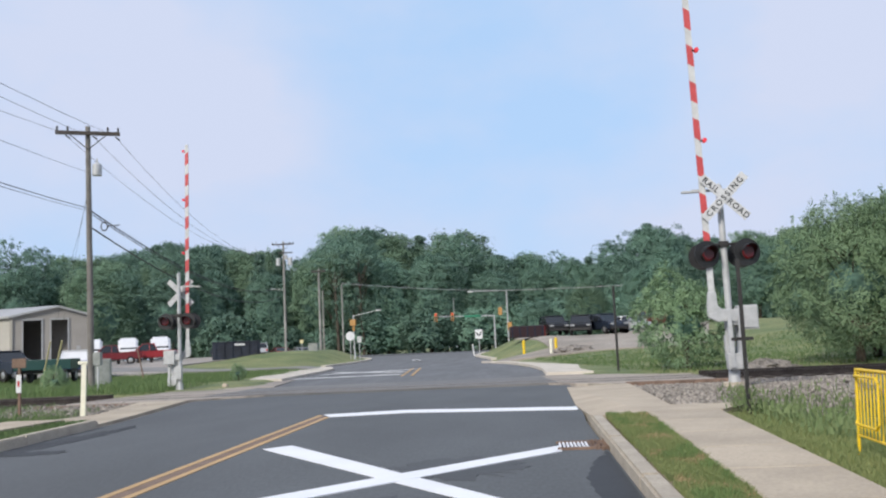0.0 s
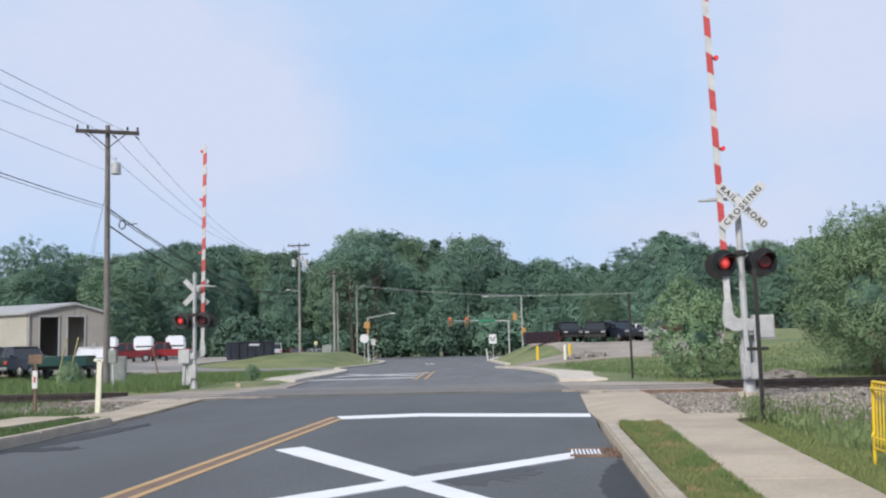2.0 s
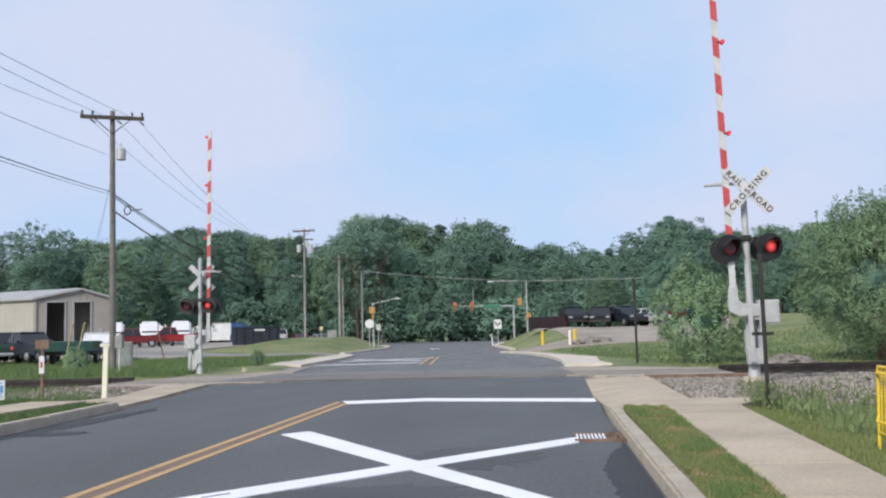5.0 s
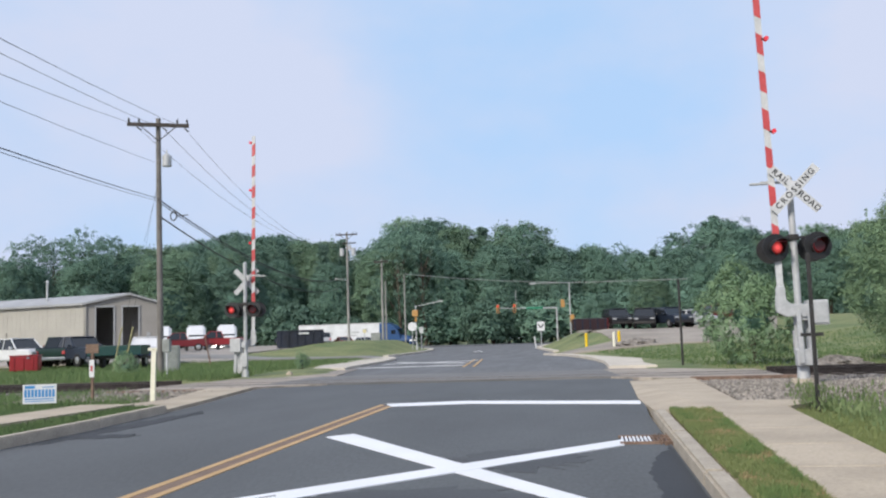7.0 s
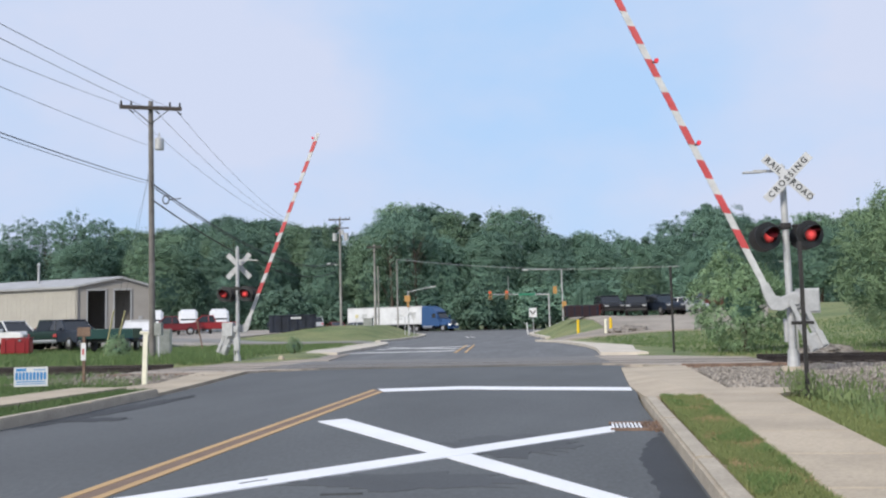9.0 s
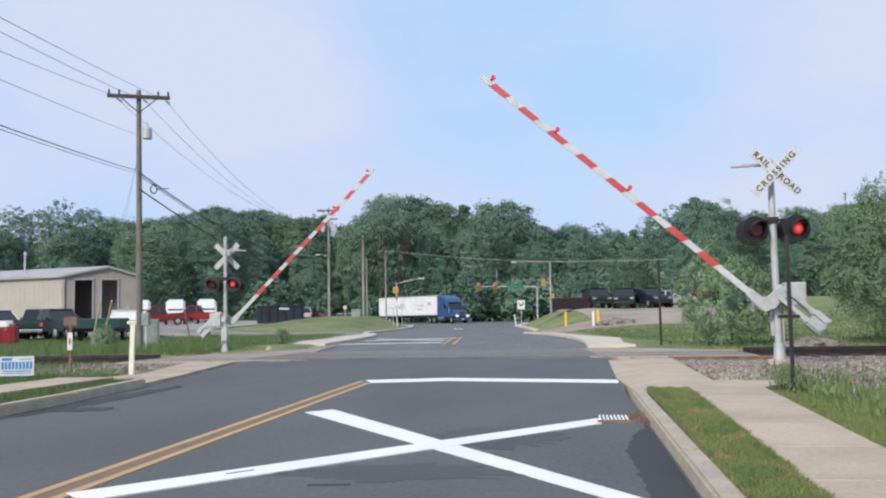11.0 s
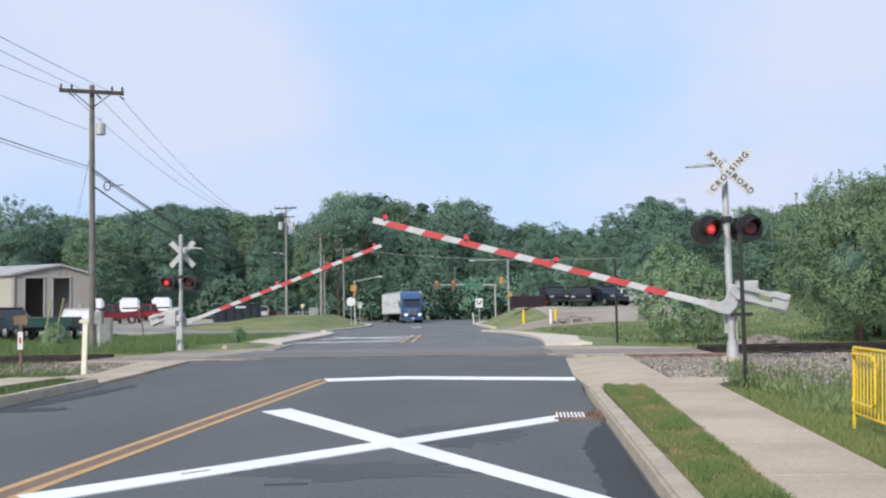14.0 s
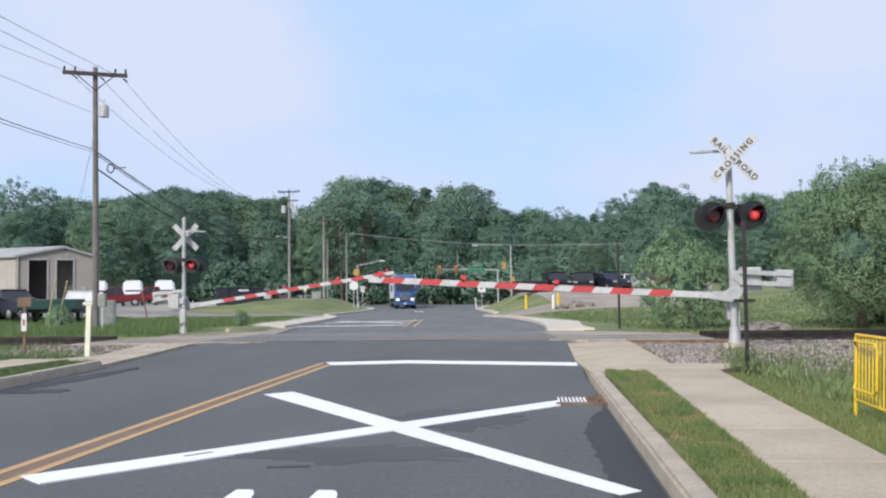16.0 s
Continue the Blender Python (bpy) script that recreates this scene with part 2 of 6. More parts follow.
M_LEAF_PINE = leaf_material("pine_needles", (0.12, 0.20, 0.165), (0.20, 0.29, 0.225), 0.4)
M_LEAF_LIGHT = leaf_material("light_leaves", (0.178, 0.28, 0.162), (0.305, 0.405, 0.245), 0.6)
# darker green for crown cores: their inner shade is put into the colour
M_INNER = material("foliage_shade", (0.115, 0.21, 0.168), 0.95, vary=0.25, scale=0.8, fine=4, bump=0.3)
M_BLADE = leaf_material("grass_blades", (0.15, 0.225, 0.08), (0.39, 0.39, 0.185), 0.9)
M_BANK = leaf_material("bank_grass", (0.09, 0.155, 0.062), (0.20, 0.26, 0.12), 0.7)
M_TUFT = leaf_material("grass_tufts", (0.12, 0.20, 0.07), (0.24, 0.32, 0.13), 1.4)
M_STRAW = leaf_material("dry_straw", (0.30, 0.23, 0.12), (0.52, 0.43, 0.25), 1.2)
M_WEED = leaf_material("weeds", (0.12, 0.19, 0.08), (0.28, 0.32, 0.16), 0.7)


# ---- mesh helpers ----
def box(bm, c, s, m=None, bevel=0.0):
    r = bmesh.ops.create_cube(bm, size=1.0, matrix=(m or Matrix()) @ Matrix.Translation(c) @ Matrix.Diagonal((*s, 1)))
    if bevel:
        edges = list({e for v in r["verts"] for e in v.link_edges})
        bmesh.ops.bevel(bm, geom=edges, offset=bevel, segments=2, affect="EDGES", profile=0.6)
    return bm


def tube(bm, a, b, r0, r1=None, n=12, caps=True):
    a, b = Vector(a), Vector(b)
    d = b - a
    if d.length < 1e-6:
        return bm
    q = d.to_track_quat("Z", "Y").to_matrix().to_4x4()
    bmesh.ops.create_cone(bm, cap_ends=caps, segments=n, radius1=r0, radius2=r0 if r1 is None else r1, depth=d.length, matrix=Matrix.Translation((a + b) / 2) @ q)
    return bm


def prism(bm, pts, z0, z1):
    """Upright prism over a plan outline given counter-clockwise."""
    lo = [bm.verts.new((x, y, z0)) for x, y in pts]
    hi = [bm.verts.new((x, y, z1)) for x, y in pts]
    bm.faces.new(hi)
    bm.faces.new(lo[::-1])
    for i in range(len(pts)):
        j = (i + 1) % len(pts)
        bm.faces.new((lo[i], lo[j], hi[j], hi[i]))
    return bm


def profile(bm, pts, x0, x1, m=None):
    """Side outline (y, z) drawn out along x."""
    a = [bm.verts.new((x0, y, z)) for y, z in pts]
    b = [bm.verts.new((x1, y, z)) for y, z in pts]
    bm.faces.new(a)
    bm.faces.new(b[::-1])
    for i in range(len(pts)):
        j = (i + 1) % len(pts)
        bm.faces.new((a[j], a[i], b[i], b[j]))
    bmesh.ops.recalc_face_normals(bm, faces=bm.faces[:])
    if m is not None:
        bmesh.ops.transform(bm, matrix=m, verts=bm.verts[:])
    return bm


def mesh_of(name, bm, mat, smooth=False):
    me = bpy.data.meshes.new(name)
    bm.to_mesh(me)
    bm.free()
    for mm in (mat if isinstance(mat, (list, tuple)) else [mat]):
        me.materials.append(mm)
    if smooth:
        me.shade_smooth()
        me.set_sharp_from_angle(angle=radians(35))
    return me


def part(name, bm, mat, parent=None, label="", m=None, smooth=False):
    ob = new(name, mesh_of(name, bm, mat, smooth))
    if parent:
        ob.parent = parent
    if m is not None:
        ob.matrix_basis = m
    return tagged(ob, label)


def shared(name, me, parent, m):
    ob = new(name, me)
    ob.parent = parent
    ob.matrix_basis = m
    return ob


def thing(name, m, label, category, group="", kind=""):
    ob = new(name)
    ob.empty_display_size = 0.2
    ob.matrix_basis = m
    return tagged(ob, label, category, group, kind)


B = bmesh.new


# ---- the lie of the land ----
def smooth(a, b, v):
    k = min(1.0, max(0.0, (v - a) / (b - a)))
    return k * k * (3 - 2 * k)


def road_height(y):
    return 0.35 * smooth(60, 140, y)


CENTRE = [(-60, -3.9), (20, -3.9), (30, -4.2), (40, -5.1), (55, -6.5), (75, -8.8), (95, -11.6), (115, -13.2), (150, -15.0), (400, -30.0)]
LEFT = [(-60, 3.4), (9, 3.45), (12.5, 3.62), (17, 4.08), (19, 4.4), (26, 5.4), (35, 5.4), (44, 5.6), (54, 7.4), (72, 7.2), (80, 5.9), (88, 4.9), (96, 4.4), (105, 5.4), (115, 9), (122, 14), (128, 30), (150, 30)]
RIGHT = [(-60, 4.7), (14, 4.75), (24, 5.1), (33, 5.8), (40, 6.0), (60, 5.5), (90, 6.0), (112, 8), (126, 24), (150, 24)]


def along(table, y):
    for (y0, v0), (y1, v1) in zip(table, table[1:]):
        if y <= y1:
            k = max(0.0, (y - y0) / (y1 - y0))
            return v0 + (v1 - v0) * k
    return table[-1][1]


def land(x, y):
    """Height of the natural ground."""
    z = road_height(y)
    left = along(CENTRE, y) - along(LEFT, y) - x      # metres left of the road
    right = x - along(CENTRE, y) - along(RIGHT, y)    # metres right of it
    if left > 0:
        z += 0.12 * smooth(0, 1.0, left) * smooth(28, 40, y) + 0.6 * smooth(3, 22, left) * smooth(46, 80, y)
        z += 1.15 * smooth(0.3, 4.5, left) * smooth(67, 84, y) * (1 - smooth(98, 113, y)) * (1 - smooth(8, 13, left)) + 0.25 * smooth(8, 13, left) * smooth(56, 72, y) * (1 - smooth(16, 24, left))
    elif right > 0:
        z += 0.10 * smooth(0, 1.2, right) * smooth(28, 40, y) + 1.45 * smooth(-1, 8, right) * smooth(45, 82, y) * (1 - 0.6 * smooth(105, 130, y))
        z += 0.8 * smooth(9, 18, x) * smooth(33, 60, y)
        z += 0.5 * smooth(0.5, 4, right) * (1 - smooth(4, 8, right)) * smooth(62, 76, y) * (1 - smooth(95, 108, y))
        z -= 0.25 * smooth(2.8, 5.0, x) * (1 - smooth(14, 19, y)) * smooth(-2, 3, y)
    if 20 < y < 33:
        z -= 0.10 * smooth(20, 24, y) * (1 - smooth(29.5, 33, y))
    return z


def build_ground():
    xs = sorted(set([-1500, -900, -500, -300, -220, -170, -130] + list(range(-100, -50, 4)) + [x * 0.5 for x in range(-100, 61)] + list(range(30, 80, 4)) + [100, 140, 200, 300, 500, 900, 1500]))
    ys = sorted(set([-900, -400, -150, -80, -40, -20, -10] + [y * 0.5 for y in range(-10, 100)] + list(range(50, 180, 2)) + [185, 200, 230, 280, 400, 700, 1200, 2500]))
    verts, faces = [], []
    for y in ys:
        c, l, r = along(CENTRE, y), along(LEFT, y), along(RIGHT, y)
        for x in xs:
            z = land(x, y)
            if -l - 0.2 < x - c < r + 0.2:
                z = road_height(y) - 0.10
            elif y < 27 and (0.5 < x < 2.7 or -10.9 < x < -7.6):
                z = -0.02
            else:
                z += 0.05 * noise.noise((x * 0.35, y * 0.35, 0))
            verts.append((x, y, z))
    n = len(xs)
    for j in range(len(ys) - 1):
        for i in range(n - 1):
            a = j * n + i
            faces.append((a, a + 1, a + n + 1, a + n))
    me = bpy.data.meshes.new("ground")
    me.from_pydata(verts, [], faces)
    me.materials.append(M_GRASS_GROUND)
    me.shade_smooth()
    tagged(new("ground", me), "patchy green grass ground with yellow tufts", "ground", kind="structure")


def strip(name, rows, lift, mat, label, category, thick=0.06, height=None, n=8):
    """A ribbon on the ground: rows of (y, x left, x right)."""
    verts, faces = [], []
    c = n + 1
    for y, x0, x1 in rows:
        for k in range(c):
            x = x0 + (x1 - x0) * k / n
            verts.append((x, y, (height(x, y) if height else road_height(y)) + lift))
    top = len(verts)
    verts += [(x, y, z - thick) for x, y, z in verts]
    m = len(rows)
    for j in range(m - 1):
        for i in range(n):
            a = j * c + i
            faces.append((a, a + 1, a + c + 1, a + c))
        for a, b in ((j * c, j * c + c), (j * c + c + n, j * c + n)):
            faces.append((a, b, b + top, a + top))
    for i in range(n):
        faces.append((i + 1, i, i + top, i + 1 + top))
        a = (m - 1) * c + i
        faces.append((a, a + 1, a + 1 + top, a + top))
    me = bpy.data.meshes.new(name)
    me.from_pydata(verts, [], faces)
    me.materials.append(mat)
    return tagged(new(name, me), label, category, kind="structure")


def span(a, b, step):
    n = max(1, round((b - a) / step))
    return [a + (b - a) * i / n for i in range(n + 1)]


def build_road():
    strip("road", [(y, along(CENTRE, y) - along(LEFT, y), along(CENTRE, y) + along(RIGHT, y)) for y in span(-40, 150, 2)], 0.0, M_ASPHALT, "dark grey asphalt two-lane road, freshly paved", "road", 0.2)
    strip("road_crossing_edge", [(25.0, -13.0, -9.5), (25.6, -13.2, -8.9), (26.25, -13.2, -7.6)], 0.05, M_ASPHALT_OLD, "worn pale asphalt before the rails of the crossing", "road", 0.2)
    strip("road_crossing_edge", [(24.3, 2.66, 4.9), (25.2, 1.5, 5.0), (26.25, 0.6, 5.0)], 0.05, M_ASPHALT_OLD, "worn pale asphalt before the rails of the crossing", "road", 0.2)
    middle = material("crossing_asphalt", (0.185, 0.18, 0.175), 0.9, vary=0.2, scale=1.0, fine=6, bump=0.3, color2=(0.115, 0.116, 0.118), stretch=(0.10, 1.6, 1))
    strip("road_crossing", [(26.25, -9.6, 0.9), (27.5, -9.7, 0.8), (29.4, -9.7, 0.7)], 0.05, middle, "greyed asphalt between the rails of the crossing", "road", 0.3)
    strip("road_crossing", [(26.25, -13.2, -9.6), (27.5, -13.2, -9.7), (29.4, -13.0, -9.7)], 0.05, M_ASPHALT_OLD, "worn pale end of the crossing platform", "road", 0.3)
    strip("road_crossing", [(26.25, 0.9, 5.0), (27.5, 0.8, 5.0), (29.4, 0.7, 5.0)], 0.05, M_ASPHALT_OLD, "worn pale end of the crossing platform", "road", 0.3)
    strip("road_crossing_apron", [(29.4, -9.7, 0.7), (31.2, -9.7, 0.6), (32.6, -9.7, 0.5)], 0.03, middle, "greyed asphalt after the rails of the crossing", "road", 0.1)
    strip("road_crossing_apron", [(29.4, -13.0, -9.7), (31.2, -12.9, -9.7), (33.0, -12.9, -9.7)], 0.03, M_ASPHALT_OLD, "worn pale asphalt after the rails of the crossing", "road", 0.1)
    strip("road_crossing_apron", [(29.4, 0.7, 5.2), (31.2, 0.6, 3.4), (33.0, 0.5, 2.2)], 0.03, M_ASPHALT_OLD, "worn pale asphalt after the rails of the crossing", "road", 0.1)
    strip("road_shoulder", [(33.0, -12.9, -9.2), (37.0, -13.1, -9.8), (40.6, -12.5, -10.3)], 0.04, M_ASPHALT_OLD, "dusty worn asphalt shoulder past the crossing", "road", 0.15)
    strip("road_crossing_far", [(y, along(CENTRE, y) - along(LEFT, y) + 0.1, along(CENTRE, y) + along(RIGHT, y) - 0.1) for y in span(30.8, 128, 2)], 0.006, material("greyed_asphalt", (0.135, 0.14, 0.148), 0.9, vary=0.12, scale=0.9, fine=5, bump=0.2, stretch=(1, 0.15, 1)), "greyed asphalt beyond the railway crossing", "road", 0.05)
    strip("road_side_street", [(y, -140, 120) for y in (128, 136, 144, 150)], 0.005, M_ASPHALT, "grey asphalt cross street at the junction", "road", 0.1, lambda x, y: road_height(y) + (0.0 if x > -30 else 0.6 * smooth(30, 60, -x)))
    strip("parking_lot_west", [(y, -130, along(CENTRE, y) - along(LEFT, y) - (10 if y < 68 else 12)) for y in span(58, 126, 2)], 0.10, M_GRAVEL, "pale grey gravel and asphalt yard beside the workshop", "yard", 0.15, land, 90)
    strip("driveway_west", [(y, -40, along(CENTRE, y) - along(LEFT, y) + 0.1) for y in span(62.5, 67.5, 1)], 0.12, material("driveway_asphalt", (0.22, 0.215, 0.21), 0.9, vary=0.1, scale=0.4, fine=14), "pale asphalt driveway entering the yard", "driveway", 0.15, land, 40)
    strip("parking_lot_east", [(y, along(CENTRE, y) + along(RIGHT, y) + (0.0 if y < 66 else 4.0), 8.5 + (y - 44) * 0.2) for y in span(58.5, 110, 1.5)], 0.09, material("gravel_drive", (0.31, 0.275, 0.235), 0.95, vary=0.14, scale=0.25, fine=6, bump=0.4), "tan gravel yard rising beside the road", "yard", 0.15, land, 80)


def mark(name, pts, mat, label, z=0.006, category="road marking"):
    bm = prism(B(), pts, z - 0.012, z)
    return tagged(part(name, bm, mat), label, category, kind="structure")


def build_markings():
    def bar(a, b, w):
        a, b = Vector(a), Vector(b)
        n = Vector((-(b - a).y, (b - a).x)).normalized() * w / 2
        return [tuple(a - n), tuple(b - n), tuple(b + n), tuple(a + n)][::-1]
    def centre(y):
        return -3.68 - (y - 7) * 0.0165
    for dx, end in ((-0.125, 17.55), (0.125, 17.0)):
        mark("yellow_line", [(centre(-12) + dx - 0.045, -12), (centre(-12) + dx + 0.045, -12), (centre(17) + dx + 0.045, end - 0.1), (centre(17) + dx - 0.045, end)], M_YELLOW_LINE, "solid yellow centre line")
    mark("yellow_line_gap", [(centre(-12) - 0.08, -12), (centre(-12) + 0.08, -12), (centre(17) + 0.08, 17.05), (centre(17) - 0.08, 17.4)], material("worn_brown_asphalt", (0.19, 0.13, 0.095), 0.85, vary=0.1), "brownish asphalt between the yellow lines", 0.003)
    mark("stop_line", [(-3.68, 16.95), (-2.25, 17.30), (0.86, 16.40), (0.88, 17.15), (-2.38, 18.10), (-3.95, 17.70)], M_WHITE_LINE, "thick white stop line before the crossing")
    # the big X, each arm ending parallel to the lane
    mark("crossing_x_arm", [(-3.41, 11.66), (0.54, 5.68), (0.68, 5.80), (-3.12, 12.0)], M_WHITE_LINE, "white painted X arm on the asphalt", 0.007)
    mark("crossing_x_arm", [(-3.27, 5.92), (0.34, 10.30), (0.34, 10.84), (-3.55, 6.17)], M_WHITE_LINE, "white painted X arm on the asphalt", 0.010)
    for x in (-1.765, -1.235):
        ob = lettering(None, "R", 0.40, Matrix.Translation((x, 4.34, 0.004)) @ Matrix.Diagonal((1, 8.4, 1, 1)), M_WHITE_LINE, 0.018)
        ob.name = "road_letter"
        tagged(ob, "tall white letter painted on the asphalt", "road marking", kind="structure")
    # far side
    mark("stop_line", [(-11.0, 42.0), (-5.9, 42.8), (-5.9, 44.0), (-11.0, 43.2)], M_WORN_LINE, "worn white stop line beyond the crossing", 0.018)
    mark("crossing_x_arm", [(-10.9, 47.8), (-6.3, 51.8), (-6.3, 53.2), (-10.9, 49.0)], M_WORN_LINE, "worn white X arm beyond the crossing", 0.018)
    mark("crossing_x_arm", [(-6.3, 46.6), (-6.2, 47.8), (-10.9, 52.8), (-10.9, 51.4)], M_WORN_LINE, "worn white X arm beyond the crossing", 0.021)
    for dx in (-0.25, 0.2):
        mark("yellow_line", [(-5.27 + dx, 40.2), (-5.15 + dx, 40.2), (-6.45 + dx, 55), (-6.57 + dx, 55)], M_YELLOW_LINE, "yellow centre line beyond the crossing", 0.024)
        mark("yellow_line", [(-9.2 + dx, 78), (-9.0 + dx, 78), (-11.2 + dx, 93), (-11.4 + dx, 93)], M_WORN_LINE, "faded yellow centre line", road_height(86) + 0.03)
    for a, b, w in (((-2.68, 6.98), (-2.52, 7.17), 0.025), ((-1.9, 6.55), (-1.6, 6.6), 0.04)):
        mark("tyre_scuff", bar(a, b, w), M_REPAIR, "dark scuff on the road paint and asphalt", 0.013, "scuff")
    edge = []
    for i in range(90):
        y = 2.0 + 8.2 * i / 89
        reach = 0.30 * smooth(10.3, 8.6, y) * (1 - 0.45 * smooth(5.5, 3.0, y)) if y > 5 else 0.22
        edge.append((0.80 - reach + 0.07 * noise.noise((y * 1.3, 0, 0)) + 0.05 * noise.noise((y * 5.0, 2, 0)) + 0.03 * noise.noise((y * 17.0, 5, 0)), y))
    mark("asphalt_patch", [(0.80, 2.0), (0.83, 10.2)] + edge[::-1], M_PATCH, "dark ragged patch along the kerb", 0.0025, "patch")
    # patches of darker asphalt
    rng = random.Random(4)
    for k, (cx, cy, sx, sy) in enumerate(((-3.1, 3.0, 0.3, 0.5), (-5.0, 6.0, 0.25, 0.4), (-1.35, 7.15, 0.95, 0.42), (-0.75, 9.2, 0.62, 0.8), (-7.25, 14.0, 0.24, 2.6), (-6.75, 12.2, 0.42, 0.3))):
        pts = [(cx + sx * math.cos(a) * k2, cy + sy * math.sin(a) * k2) for a, k2 in [(i * math.tau / 46, rng.uniform(0.72, 1.22)) for i in range(46)]]
        mark("asphalt_patch", pts, M_REPAIR if k in (2, 3) else M_PATCH, "dark uneven patch on the asphalt", 0.003 + 0.0004 * k, "patch")


def build_pavement():
    # right kerb, in stones
    kerb = thing("kerb", pose(0, 0, 0), "pale concrete kerb along the road", "kerb", kind="structure")
    stone = B()
    prism(stone, [(-0.10, -1.48), (0.08, -1.48), (0.08, 1.48), (-0.10, 1.48)], -0.15, 0.13)
    bmesh.ops.bevel(stone, geom=[e for e in stone.edges if all(v.co.z > 0.1 for v in e.verts)], offset=0.025, segments=2, affect="EDGES")
    me = mesh_of("kerb_stone", stone, M_KERB)
    for y in span(-9, 12, 3):
        shared("kerb_stone", me, kerb, pose(0.90 + 0.006 * y, y, 0, 0, 0, -0.4))
    end = B()
    profile(end, [(13.48, -0.1), (14.6, -0.1), (14.6, 0.02), (13.48, 0.13)], 0.90, 1.10)
    part("kerb_end", end, M_KERB, kerb)
    kl = thing("kerb", pose(0, 0, 0), "grey concrete kerb along the oncoming lane", "kerb", kind="structure")
    for y in span(-9, 15, 3):
        slope = math.degrees(math.atan2(along(LEFT, y + 1) - along(LEFT, y - 1), 2))
        shared("kerb_stone", me, kl, pose(-3.9 - along(LEFT, y) - 0.09, y, 0.02, 0, 0, 180 + slope))
    # right pavement slabs, ramp
    walk_r = thing("pavement", pose(0, 0, 0), "pale concrete pavement in broad slabs", "pavement", kind="structure")
    for y0 in span(-9, 12.2, 1.515):
        y1 = y0 + 1.515
        xl, xr = (lambda y: 1.32 + 0.030 * y), (lambda y: 2.00 + 0.055 * y)
        bm = prism(B(), [(xl(y0), y0 + 0.006), (xr(y0), y0 + 0.006), (xr(y1), y1 - 0.006), (xl(y1), y1 - 0.006)], -0.1, 0.13)
        bmesh.ops.bevel(bm, geom=[e for e in bm.edges if all(v.co.z > 0.1 for v in e.verts)], offset=0.012, segments=1, affect="EDGES")
        part("slab", bm, M_CONCRETE, walk_r)
    ramp = B()
    v = [ramp.verts.new(c) for c in ((0.98, 14.2, 0.03), (1.72, 13.73, 0.13), (2.8, 13.73, 0.13), (3.6, 15.0, 0.12), (2.3, 15.3, 0.11), (2.62, 24.2, 0.05), (1.02, 24.2, 0.02), (0.88, 17.5, 0.015))]
    ramp.faces.new(v)
    r = bmesh.ops.extrude_face_region(ramp, geom=ramp.faces[:])
    bmesh.ops.translate(ramp, vec=(0, 0, -0.15), verts=[g for g in r["geom"] if isinstance(g, bmesh.types.BMVert)])
    bmesh.ops.recalc_face_normals(ramp, faces=ramp.faces[:])
    part("ramp_slab", ramp, M_CONCRETE, walk_r)
    # left pavement and ramp
    walk_l = thing("pavement", pose(0, 0, 0), "concrete pavement beside the oncoming lane", "pavement", kind="structure")
    for y0 in span(-9, 15.5, 1.75):
        part("slab", prism(B(), [(-10.1, y0 + 0.006), (-8.95, y0 + 0.006), (-8.95, y0 + 1.744), (-10.1, y0 + 1.744)], -0.1, 0.14), M_CONCRETE, walk_l)
    bm = prism(B(), [(-10.1, 17.3), (-8.0, 16.6), (-8.35, 19.0), (-9.4, 25.0), (-10.75, 25.0), (-9.6, 20)], -0.1, 0.056)
    part("ramp_slab", bm, M_CONCRETE, walk_l)
    # far aprons
    far = thing("kerb", pose(0, 0, 0), "pale concrete apron kerb past the railway", "kerb", kind="structure")
    part("apron_slab", prism(B(), [(-12.4, 40.6), (-10.6, 39.4), (-10.9, 42), (-11.7, 52.3), (-12.6, 60), (-14.2, 66.5), (-14.8, 66.5), (-14.4, 57.7), (-14.5, 52.7), (-13.5, 45.6)], -0.1, 0.14), M_PALECONC, far)
    pr = thing("kerb", pose(0, 0, 0), "pale concrete kerb at the yard entrance", "kerb", kind="structure")
    part("apron_slab", prism(B(), [(0.70, 33.1), (2.35, 32.8), (2.1, 36), (2.36, 42.8), (1.0, 48.5), (-0.8, 57.2), (-2.6, 62.5), (-3.0, 62.3), (-1.3, 56.8), (0.1, 48), (0.66, 39.8)], -0.1, 0.13), M_PALECONC, pr)
    for side, table in ((-1, LEFT), (1, RIGHT)):
        k = thing("kerb", pose(0, 0, 0), "pale concrete kerb round the grass island", "kerb", kind="structure")
        ys = span(71, 116, 3)
        for y0, y1 in zip(ys, ys[1:]):
            a = Vector((along(CENTRE, y0) + side * along(table, y0), y0, road_height(y0)))
            b = Vector((along(CENTRE, y1) + side * along(table, y1), y1, road_height(y1)))
            w = Vector((side * 0.45, 0, 0))
            bm = B()
            lo = [bm.verts.new(p) for p in (a, b, b + w, a + w)]
            hi = [bm.verts.new(p + Vector((0, 0, 0.16))) for p in (a, b, b + w, a + w)]
            bm.faces.new(hi)
            for i in range(4):
                bm.faces.new((lo[i], lo[(i + 1) % 4], hi[(i + 1) % 4], hi[i]))
            bmesh.ops.recalc_face_normals(bm, faces=bm.faces[:])
            part("kerb_stone", bm, M_PALECONC, k)


